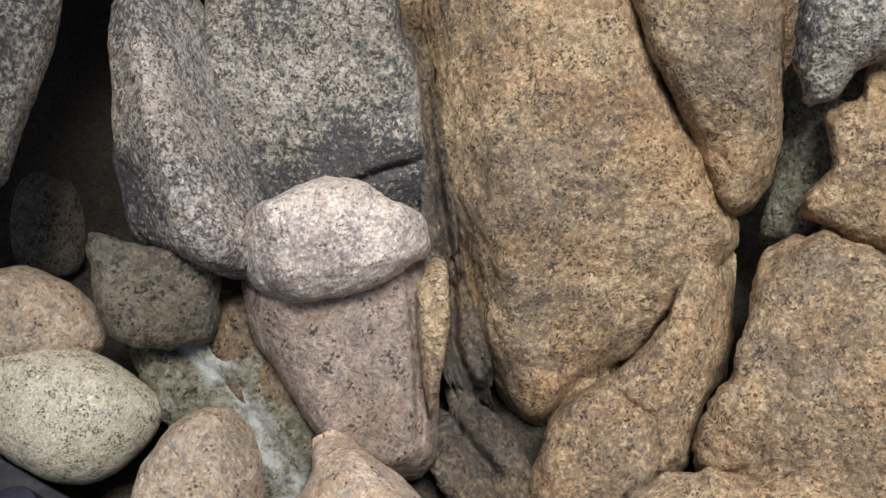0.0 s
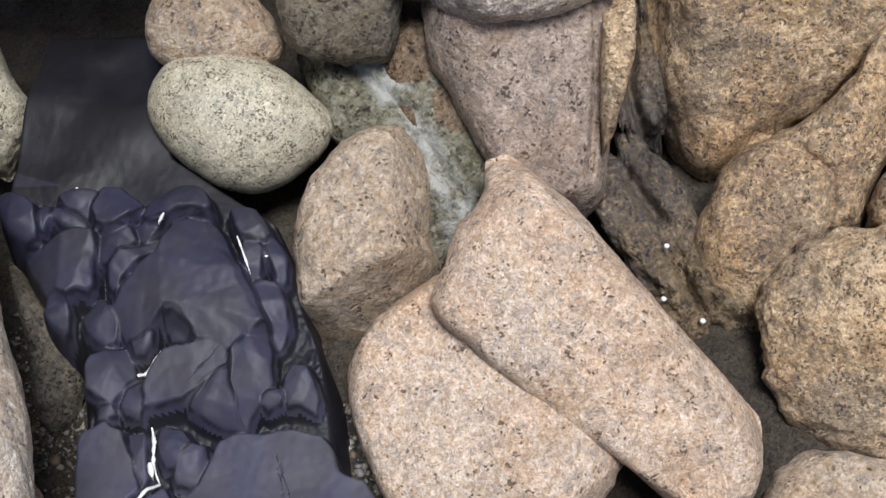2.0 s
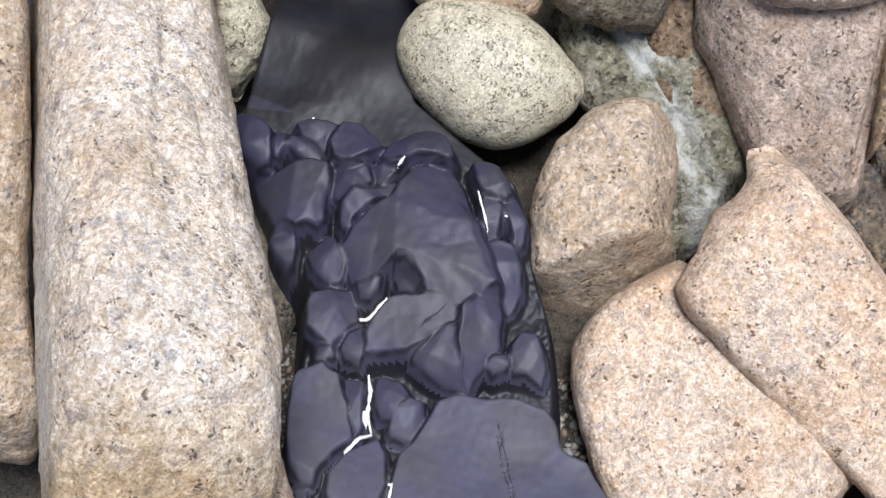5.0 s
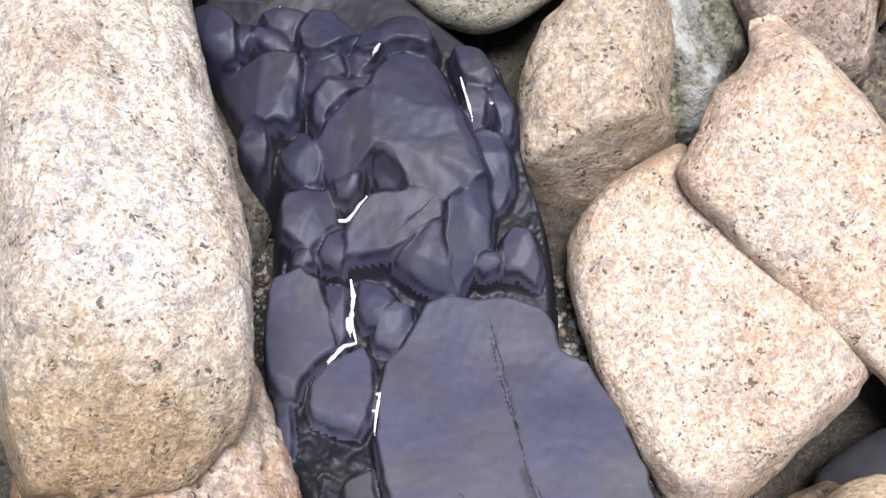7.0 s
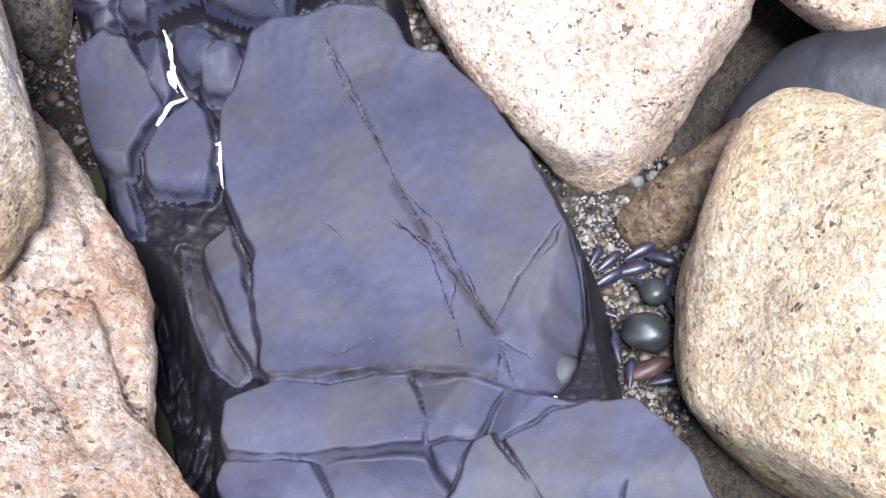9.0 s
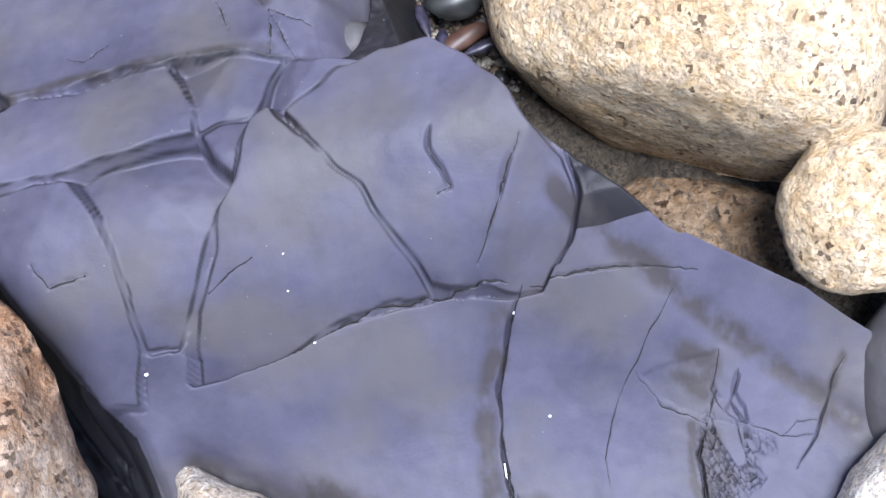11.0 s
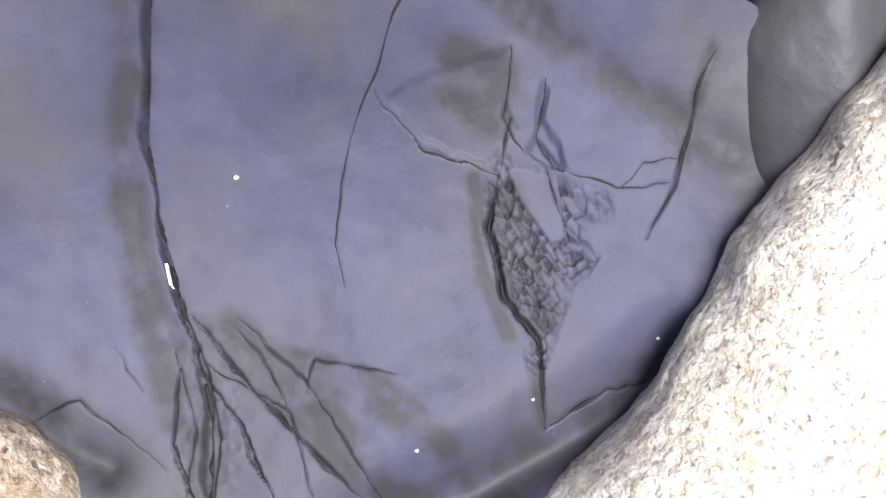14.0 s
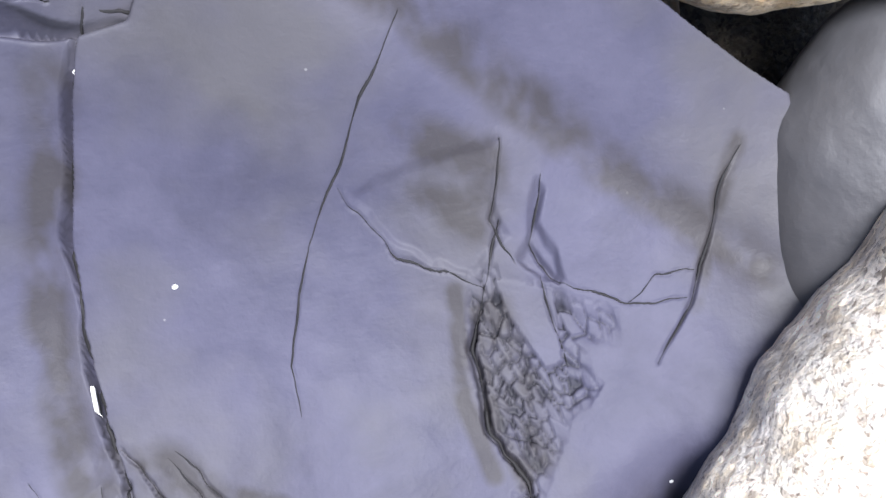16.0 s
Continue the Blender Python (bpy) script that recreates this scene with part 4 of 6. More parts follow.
    for line, width, depth in CRACKS:
        lo, hi = np.min(line, axis=0) - 0.05, np.max(line, axis=0) + 0.05
        near = (x > lo[0]) & (x < hi[0]) & (y > lo[1]) & (y < hi[1])
        if near.any():
            q = p[near]
            wob = np.array([noise.noise(Vector((a * 45, b * 45, 0))) for a, b in q])
            wob2 = np.array([noise.noise(Vector((a * 160, b * 160, 3))) for a, b in q])
            d = line_distance(q + np.stack([wob, -wob], 1) * 0.0022 + np.stack([wob2, wob2], 1) * (0.0009 if width < 0.009 else 0.0005), line)
            if width >= 0.02:
                z[near] -= depth * np.exp(-((line_distance(q, line) / (width * 0.5)) ** 2))
                continue
            taper = end_taper(q, line)
            slim = line[0][1] > 0.5 and width < 0.004
            depth, width = depth * (0.12 if width < 0.001 else 0.25 if width < 0.002 else 0.35 if slim else 0.6 if line[0][1] < 0.3 else 1.0), width * (0.6 if slim else 1)
            w = np.maximum(width * (0.75 + 0.9 * wob) * (0.4 + 0.6 * taper), 0.0006)
            z[near] -= depth * 1.3 * taper**0.5 * np.clip(0.75 + (1.1 if width < 0.011 else 0.2) * wob, 0.15, 1) * np.clip((w * 0.5 - d) / (w * 0.3) + 0.5, 0, 1)
            if width > 0.005:
                z[near] -= taper * np.exp(-((d / (width * 1.6)) ** 2)) * (0.0012 + 0.0025 * np.abs(wob2) + 0.002 * np.abs(wob))
    return z


def on_block(p):
    found = np.zeros(len(p), bool)
    for corners, *_ in BLOCKS:
        lo, hi = np.min(corners, axis=0) - 0.004, np.max(corners, axis=0) + 0.004
        near = np.where((p > lo).all(1) & (p < hi).all(1))[0]
        ring = list(corners) + [corners[0]]
        found[near] |= within_ring(p[near], ring) | (line_distance(p[near], ring) < 0.0045)
    return found


def spread(*bands):
    return np.unique(np.concatenate([np.arange(a, b, step) for a, b, step in bands]).round(5))


bed_x = spread((-0.75, -0.63, 0.008), (-0.63, -0.36, 0.002), (-0.36, -0.06, 0.0018), (-0.06, 0.0, 0.0012), (0.0, 0.34, 0.0007), (0.34, 0.36, 0.0012), (0.36, 0.40, 0.002), (0.40, 0.52, 0.008))
bed_y = spread((-0.2, 0.02, 0.006), (0.02, 0.08, 0.0011), (0.08, 0.31, 0.0007), (0.31, 0.56, 0.0013), (0.56, 0.8, 0.0021), (0.8, 1.25, 0.002), (1.25, 1.64, 0.006))
mx, my = np.meshgrid(bed_x, bed_y)
bx, by = mx.ravel(), my.ravel()
bz = np.concatenate([bedrock(bx[k : k + 20000], by[k : k + 20000]) for k in range(0, len(bx), 20000)])
bz += np.array([0.004 * noise.fractal(Vector((a * 11, b * 11, 7)), 0.9, 2, 2) + 0.0005 * noise.noise(Vector((a * 90, b * 90, 2))) for a, b in zip(bx, by)])
bn, bm_ = len(bed_x), len(bed_y)
# wear rounds off the steepest steps
sheet = bz.reshape(bm_, bn)
for _ in range(7):
    steep = np.maximum(np.abs(np.gradient(sheet, bed_y, axis=0)), np.abs(np.gradient(sheet, bed_x, axis=1)))
    mean = sheet.copy()
    mean[1:-1, 1:-1] = (4 * sheet[1:-1, 1:-1] + 2 * (sheet[:-2, 1:-1] + sheet[2:, 1:-1] + sheet[1:-1, :-2] + sheet[1:-1, 2:]) + sheet[:-2, :-2] + sheet[2:, 2:] + sheet[:-2, 2:] + sheet[2:, :-2]) / 16
    sheet = sheet + (mean - sheet) * np.clip(steep - 0.7, 0, 1) * (bed_y > 0.31)[:, None]
bz = sheet.ravel()
corner = (np.arange(bm_ - 1)[:, None] * bn + np.arange(bn - 1)[None]).ravel()
bed_verts, bed_faces = np.stack([bx, by, bz], 1).tolist(), np.stack([corner, corner + 1, corner + 1 + bn, corner + bn], 1).tolist()
bed = mesh_object("dark_bedrock", bed_verts, bed_faces, SLATE)
# how much brown film and painted crack shade the rock colour takes
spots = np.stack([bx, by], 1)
film_shade_amount, crack_shade_amount = np.zeros(len(bx)), np.zeros(len(bx))
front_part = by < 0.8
for line, width in STAINS_AND_SHADE:
    film_shade_amount[front_part] = np.maximum(film_shade_amount[front_part], np.exp(-((line_distance(spots[front_part], line) / width) ** 2.4)))
for k in np.where(film_shade_amount > 0.02)[0]:
    film_shade_amount[k] *= min(1, max(0.25, 0.75 + 0.8 * noise.fractal(Vector((bx[k] * 45, by[k] * 45, 3)), 0.8, 2.0, 4)))
# shade along the block joints, put into the colour
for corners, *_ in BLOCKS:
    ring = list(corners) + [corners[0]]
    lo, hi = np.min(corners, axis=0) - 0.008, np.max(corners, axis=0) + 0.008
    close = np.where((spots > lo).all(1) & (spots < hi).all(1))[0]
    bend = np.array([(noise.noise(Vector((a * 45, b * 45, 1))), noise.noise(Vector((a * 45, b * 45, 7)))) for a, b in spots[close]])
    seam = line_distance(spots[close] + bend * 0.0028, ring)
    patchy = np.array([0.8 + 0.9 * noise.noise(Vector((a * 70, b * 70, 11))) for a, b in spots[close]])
    crack_shade_amount[close] = np.maximum(crack_shade_amount[close], np.clip(patchy, 0.1, 1) * np.exp(-((seam / (0.0011 if min(q[1] for q in corners) < 0.45 else 0.0018)) ** 2)))
# shade between the shards, put into the colour as well
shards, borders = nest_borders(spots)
crack_shade_amount[shards] = np.maximum(crack_shade_amount[shards], borders * 0.9)
for field, amount in (("darkening", film_shade_amount), ("crack_shade", crack_shade_amount)):
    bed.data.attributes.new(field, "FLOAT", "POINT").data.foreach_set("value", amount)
# wet left shelf, plus joints and inner end coloured black for shade
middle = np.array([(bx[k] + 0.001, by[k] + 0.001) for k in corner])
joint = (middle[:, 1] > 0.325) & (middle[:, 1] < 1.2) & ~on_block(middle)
wet_or_shaded = joint | (np.interp(middle[:, 1], [q[1] for q in LEFT_EDGE], [q[0] for q in LEFT_EDGE]) - middle[:, 0] > 0.002) & (middle[:, 1] < 0.86) | (middle[:, 1] + 0.3 * middle[:, 0] > 1.04) & ~on_block(middle)
bed.data.materials.append(SLATE_WET_SHADE)
bed.data.polygons.foreach_set("material_index", wet_or_shaded.astype(int))
tagged(bed, "smooth blue-grey bedrock dyke broken by cracks", "bedrock", kind="structure")

# ---- boulders ----
boulder('corner_boulder', 'grey speckled granite boulder at the top of the pile', GRANITE_GREY,
        centre=(-0.2922, 1.4786, 0.8188), normal=(0.3314, -0.7609, 0.5579), across=(0.9421, 0.2343, -0.2401),
        corners=[(-0.049, 0.154), (0.074, 0.157), (0.05, 0.032), (0.013, -0.052), (-0.014, -0.136), (-0.074, -0.155)],
        up=0.05, down=0.16, edge=3, rough=0.004, around=190, rings=64, chips=12, planes=0.2,
        facets=[],
        grooves=[])
# dark stone colour in place of the cavity's shade
boulder('shaded_cobble', 'smooth cobble deep in a cavity, coloured dark for shade', GRANITE_OLIVE_DARK,
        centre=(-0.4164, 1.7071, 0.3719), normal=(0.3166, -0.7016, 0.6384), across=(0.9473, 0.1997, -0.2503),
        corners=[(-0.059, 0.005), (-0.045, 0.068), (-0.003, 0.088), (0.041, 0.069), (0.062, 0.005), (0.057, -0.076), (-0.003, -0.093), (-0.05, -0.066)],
        up=0.04, down=0.05, edge=2.2, rough=0.001, around=190, rings=64, chips=0, planes=0,
        facets=[],
        grooves=[])
boulder('tan_cobble', 'rounded tan granite cobble behind a speckled egg-shaped one', GRANITE_TAN,
        centre=(-0.3368, 1.4023, 0.4754), normal=(0.323, -0.6761, 0.6623), across=(0.9455, 0.2008, -0.2562),
        corners=[(-0.096, 0.032), (-0.067, 0.063), (-0.023, 0.075), (0.029, 0.056), (0.07, 0.025), (0.093, -0.014), (0.089, -0.046), (0.043, -0.069), (-0.039, -0.076), (-0.097, -0.045)],
        up=0.06, down=0.06, edge=2.4, rough=0.002, around=190, rings=64, chips=0, planes=0,
        facets=[],
        grooves=[])
boulder('grey_pillar', 'dark grey lichen-speckled granite pillar with an undercut foot', GRANITE_SLATE,
        centre=(-0.1546, 1.4695, 0.6766), normal=(-0.331, -0.7162, 0.6144), across=(0.9423, -0.2857, 0.1745),
        corners=[(-0.088, 0.261), (-0.011, 0.259), (0.016, 0.172), (0.049, 0.071), (0.082, -0.007), (0.122, -0.085), (0.142, -0.128), (0.127, -0.157), (0.067, -0.155), (0.025, -0.141), (-0.035, -0.128), (-0.092, -0.135), (-0.105, -0.076), (-0.105, 0.013), (-0.09, 0.116)],
        up=0.05, down=0.22, edge=6, rough=0.004, around=190, rings=64, chips=12, planes=0.1,
        facets=[(-166.5, -0.0418, 0.7, 0.003), (21.3, 0.0716, 0.5, 0.003), (-97.3, 0.1049, 1.0, 0.004)],
        grooves=[])
# the overhang's shade is put into this foot's dark colour
boulder('pillar_foot_rock', 'granite foot under a grey pillar, its shade put into the colour', GRANITE_OLIVE_DARK,
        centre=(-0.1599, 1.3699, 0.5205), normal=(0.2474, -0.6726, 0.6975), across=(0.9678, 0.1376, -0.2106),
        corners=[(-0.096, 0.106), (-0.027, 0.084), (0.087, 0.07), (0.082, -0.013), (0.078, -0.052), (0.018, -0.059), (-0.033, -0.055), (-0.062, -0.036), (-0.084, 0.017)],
        up=0.03, down=0.12, edge=8, rough=0.004, around=190, rings=64, chips=12, planes=0.08,
        facets=[],
        grooves=[])
boulder('speckled_block', 'grey speckled granite block standing behind smaller rocks', GRANITE_GREY,
        centre=(0.0674, 1.5906, 0.636), normal=(-0.1653, -0.8867, 0.4318), across=(0.9845, -0.1741, 0.0194),
        corners=[(-0.196, 0.235), (0.079, 0.24), (0.101, 0.13), (0.124, 0.077), (0.135, -0.048), (0.154, -0.137), (0.031, -0.203), (-0.111, -0.195), (-0.141, -0.108), (-0.175, 0.01)],
        up=0.03, down=0.16, edge=10, rough=0.004, around=190, rings=64, chips=12, planes=0.12,
        facets=[(-169.2, 0.1405, 1.0, 0.003)],
        grooves=[([(0.017, -0.087), (0.083, -0.059), (0.135, -0.048)], 0.008, 0.02)])
boulder('cap_rock', 'pale angular granite block jutting from the rock wall', GRANITE_BLOND,
        centre=(0.0912, 1.3898, 0.6062), normal=(0.165, -0.7047, 0.6901), across=(0.9852, 0.0844, -0.1493),
        corners=[(-0.127, 0.011), (-0.113, 0.043), (-0.056, 0.069), (-0.013, 0.082), (0.03, 0.08), (0.074, 0.055), (0.117, 0.034), (0.13, -0.003), (0.125, -0.021), (0.088, -0.04), (0.045, -0.062), (0.001, -0.076), (-0.038, -0.08), (-0.07, -0.087), (-0.106, -0.067), (-0.124, -0.024)],
        up=0.055, down=0.14, edge=16, rough=0.004, around=190, rings=64, chips=12, planes=0.1,
        facets=[(-168.9, 0.0786, 1.3, 0.002), (-17.9, 0.0574, 0.5, 0.002), (-78.0, 0.0349, 1.1, 0.002), (90.4, 0.0324, 0.35, 0.004)],
        grooves=[])
boulder('flat_faced_rock', 'flat pinkish granite face under the jutting block', GRANITE_PINK,
        centre=(0.1002, 1.3073, 0.4456), normal=(0.0994, -0.6699, 0.7357), across=(0.9943, 0.0385, -0.0993),
        corners=[(-0.158, 0.131), (-0.084, 0.132), (0.081, 0.178), (0.119, 0.148), (0.122, 0.012), (0.11, -0.13), (0.092, -0.157), (0.044, -0.153), (-0.016, -0.123), (-0.061, -0.078), (-0.106, -0.003), (-0.143, 0.042)],
        up=0.035, down=0.2, edge=9, rough=0.003, around=190, rings=64, chips=12, planes=0.12,
        facets=[(4.1, 0.0869, 1.3, 0.004), (-161.6, 0.0636, 0.9, 0.004)],
        grooves=[([(0.072, 0.132), (0.081, 0.02), (0.085, -0.093)], 0.008, 0.015)])
boulder('sliver_rock', 'narrow rust-stained granite sliver against the flat face', GRANITE_OCHRE,
        centre=(0.1037, 1.2839, 0.4714), normal=(0.0994, -0.6699, 0.7357), across=(0.9943, 0.0385, -0.0993),
        corners=[(0.08, 0.118), (0.105, 0.15), (0.123, 0.147), (0.126, 0.083), (0.12, 0.024), (0.111, -0.035), (0.099, -0.068), (0.089, -0.021), (0.08, 0.045)],
        up=0.02, down=0.06, edge=5, rough=0.004, around=150, rings=50, chips=8, planes=0.15,
        facets=[],
        grooves=[])
boulder('tall_boulder', 'large ochre granite wall with a long vertical crease', GRANITE_OCHRE,
        centre=(0.3911, 1.4864, 0.5836), normal=(-0.198, -0.7198, 0.6653), across=(0.979, -0.179, 0.0976),
        corners=[(-0.244, 0.389), (-0.079, 0.425), (0.066, 0.388), (0.096, 0.239), (0.126, 0.164), (0.152, 0.097), (0.185, 0.041), (0.2, -0.007), (0.233, -0.062), (0.187, -0.133), (0.121, -0.209), (0.046, -0.272), (0.031, -0.387), (-0.046, -0.43), (-0.109, -0.339), (-0.148, -0.232), (-0.172, -0.1), (-0.2, 0.032), (-0.208, 0.164), (-0.236, 0.234)],
        up=0.08, down=0.25, edge=12, rough=0.006, around=220, rings=70, chips=12, planes=0.16,
        facets=[(-14.8, 0.0347, 0.25, 0.006), (26.4, 0.1722, 0.6, 0.004), (-175.6, 0.0797, 0.8, 0.01), (-98.8, -0.0352, 0.3, 0.02)],
        grooves=[([(-0.046, -0.337), (0.008, -0.266), (0.084, -0.24), (0.135, -0.171), (0.215, -0.118)], 0.012, 0.025)])
boulder('buttress_rock', 'ochre granite buttress beside the larger wall', GRANITE_OCHRE,
        centre=(0.6037, 1.5618, 0.7144), normal=(-0.0252, -0.8846, 0.4656), across=(0.9981, -0.0489, -0.0388),
        corners=[(-0.141, 0.151), (0.093, 0.152), (0.09, 0.095), (0.085, 0.023), (0.093, -0.088), (0.096, -0.18), (0.054, -0.227), (0.016, -0.22), (-0.027, -0.112), (-0.068, -0.037), (-0.108, 0.051)],
        up=0.06, down=0.2, edge=7, rough=0.005, around=190, rings=64, chips=12, planes=0.2,
        facets=[(1.8, 0.0241, 0.8, 0.006)],
        grooves=[])
boulder('fissure_ledge', 'dark rock in a vertical fissure', GRANITE_UMBER,
        centre=(0.2313, 1.4692, 0.4914), normal=(0.0353, -0.7129, 0.7003), across=(0.9983, -0.008, -0.0583),
        corners=[(-0.077, 0.308), (-0.03, 0.308), (0.002, 0.12), (0.025, -0.037), (0.056, -0.146), (0.064, -0.24), (0.017, -0.24), (-0.022, -0.115), (-0.037, 0.042)],
        up=0.02, down=0.15, edge=6, rough=0.016, around=190, rings=64, chips=12, planes=0.3,
        facets=[],
        grooves=[([(-0.041, 0.276), (-0.022, 0.12), (0.002, -0.013), (0.002, -0.115), (0.049, -0.224)], 0.012, 0.03)])
boulder('wedge_rock', 'ochre granite wedge at the foot of the wall', GRANITE_OCHRE,
        centre=(0.4824, 1.2708, 0.361), normal=(-0.0628, -0.66, 0.749), across=(0.9978, -0.0454, 0.0488),
        corners=[(-0.176, -0.107), (-0.146, -0.039), (-0.13, 0.006), (-0.092, 0.039), (-0.025, 0.072), (0.042, 0.138), (0.057, 0.182), (0.086, 0.23), (0.123, 0.247), (0.145, 0.224), (0.142, 0.172), (0.132, 0.099), (0.119, 0.051), (0.087, 0.018), (0.069, -0.019), (0.057, -0.071), (0.01, -0.085), (-0.035, -0.122), (-0.065, -0.167), (-0.08, -0.212), (-0.117, -0.182), (-0.154, -0.144)],
        up=0.045, down=0.15, edge=10, rough=0.005, around=190, rings=64, chips=12, planes=0.2,
        facets=[(-15.7, 0.033, 0.9, 0.003)],
        grooves=[([(-0.039, 0.039), (0.013, 0.006), (0.011, -0.088)], 0.008, 0.01)])
boulder('upper_right_rock', 'rough ochre granite rock on a ledge', GRANITE_OCHRE,
        centre=(0.773, 1.4587, 0.5692), normal=(-0.2552, -0.7291, 0.635), across=(0.9659, -0.2218, 0.1334),
        corners=[(-0.083, -0.026), (-0.061, 0.011), (-0.033, 0.049), (-0.042, 0.115), (0.005, 0.137), (0.012, 0.18), (0.056, 0.215), (0.099, 0.113), (0.103, -0.083), (0.019, -0.07), (-0.024, -0.048)],
        up=0.05, down=0.12, edge=7, rough=0.006, around=190, rings=64, chips=12, planes=0.2,
        facets=[],
        grooves=[])
boulder('right_block', 'broad ochre granite block with a flat face', GRANITE_OCHRE,
        centre=(0.675, 1.2772, 0.4328), normal=(-0.3403, -0.5962, 0.7272), across=(0.9396, -0.2457, 0.2382),
        corners=[(-0.049, 0.171), (-0.005, 0.202), (0.052, 0.188), (0.113, 0.155), (0.201, 0.144), (0.194, -0.207), (0.06, -0.197), (-0.04, -0.185), (-0.106, -0.179), (-0.154, -0.135), (-0.119, -0.037), (-0.081, -0.0), (-0.065, 0.082)],
        up=0.05, down=0.2, edge=10, rough=0.007, around=190, rings=64, chips=12, planes=0.15,
        facets=[(-106.1, 0.1325, 0.5, 0.004)],
        grooves=[([(-0.143, -0.143), (-0.017, -0.111), (0.101, -0.196)], 0.008, 0.008)])
boulder('rounded_boulder', 'rounded ochre granite boulder at the wall foot', GRANITE_OCHRE,
        centre=(0.5778, 1.0622, 0.2717), normal=(-0.1986, -0.5314, 0.8235), across=(0.9796, -0.0823, 0.1831),
        corners=[(-0.176, 0.063), (-0.151, 0.114), (-0.107, 0.149), (-0.022, 0.153), (0.126, 0.139), (0.289, 0.077), (0.292, -0.177), (0.107, -0.234), (-0.048, -0.147), (-0.137, -0.105), (-0.174, -0.033)],
        up=0.06, down=0.12, edge=3, rough=0.007, around=190, rings=64, chips=0, planes=0,
        facets=[(-68.2, -0.0422, 0.4, 0.004)],
        grooves=[])
boulder('half_hidden_rock', 'tan granite rock half hidden under a slab', GRANITE_TAN,
        centre=(0.4765, 0.8946, 0.1737), normal=(-0.1965, -0.5103, 0.8372), across=(0.9764, -0.0238, 0.2146),
        corners=[(-0.074, -0.013), (-0.052, 0.035), (-0.017, 0.063), (0.029, 0.062), (0.107, 0.041), (0.099, -0.093), (-0.092, -0.096)],
        up=0.04, down=0.08, edge=3, rough=0.003, around=190, rings=64, chips=12, planes=0.2,
        facets=[],
        grooves=[])
boulder('hanging_rock', 'knobbly grey granite rock wedged in a crack', GRANITE_GREY,
        centre=(0.7493, 1.5409, 0.7731), normal=(-0.2492, -0.781, 0.5727), across=(0.967, -0.2331, 0.1029),
        corners=[(-0.067, -0.03), (-0.062, 0.027), (-0.052, 0.104), (0.103, 0.101), (0.109, -0.002), (0.023, -0.037), (-0.01, -0.076), (-0.044, -0.086)],
        up=0.04, down=0.09, edge=3, rough=0.005, around=190, rings=64, chips=12, planes=0.2,
        facets=[],
        grooves=[])
boulder('egg_cobble', 'smooth egg-shaped olive-grey cobble with fine black specks', GRANITE_OLIVE,
        centre=(-0.3019, 1.3039, 0.3954), normal=(0.1665, -0.7122, 0.682), across=(0.986, 0.1243, -0.111),
        corners=[(-0.124, 0.02), (-0.109, 0.059), (-0.078, 0.085), (-0.032, 0.092), (0.021, 0.086), (0.074, 0.059), (0.12, 0.02), (0.136, -0.007), (0.119, -0.046), (0.072, -0.089), (0.025, -0.106), (-0.028, -0.096), (-0.081, -0.061), (-0.115, -0.018)],
        up=0.085, down=0.085, edge=2, rough=0.0008, around=190, rings=64, chips=0, planes=0,
        facets=[],
        grooves=[])
boulder('wedge_cobble', 'tan granite cobble with a flat slanting lower face', GRANITE_TAN,
        centre=(-0.1147, 1.1559, 0.3377), normal=(-0.0463, -0.4617, 0.8858), across=(0.9944, 0.0627, 0.0846),
        corners=[(-0.093, 0.016), (-0.068, 0.093), (-0.03, 0.142), (0.0, 0.157), (0.053, 0.15), (0.08, 0.118), (0.09, 0.063), (0.086, -0.006), (0.101, -0.059), (0.053, -0.095), (0.009, -0.127), (-0.028, -0.15), (-0.065, -0.142), (-0.095, -0.116), (-0.093, -0.045)],
        up=0.06, down=0.17, edge=4.5, rough=0.003, around=190, rings=64, chips=12, planes=0.1,
        facets=[(-65.7, 0.0565, 2.6, 0.0015), (-5.5, 0.0399, 0.9, 0.002)],
        grooves=[])
boulder('pointed_slab', 'pointed peach granite slab leaning across another slab', GRANITE_PEACH,
        centre=(0.1877, 1.0102, 0.3496), normal=(0.0617, -0.6128, 0.7878), across=(0.9952, 0.0975, -0.0022),
        corners=[(-0.121, 0.219), (-0.092, 0.224), (-0.061, 0.2), (-0.003, 0.146), (0.044, 0.081), (0.151, -0.042), (0.219, -0.119), (0.221, -0.163), (0.197, -0.221), (0.17, -0.248), (0.117, -0.241), (0.036, -0.167), (-0.038, -0.113), (-0.188, 0.013), (-0.198, 0.04), (-0.174, 0.085), (-0.157, 0.133), (-0.123, 0.174)],
        up=0.03, down=0.1, edge=16, rough=0.003, around=190, rings=64, chips=12, planes=0.07,
        facets=[(36.6, 0.0637, 1.2, 0.002), (-129.3, 0.0979, 0.5, 0.004)],
        grooves=[])
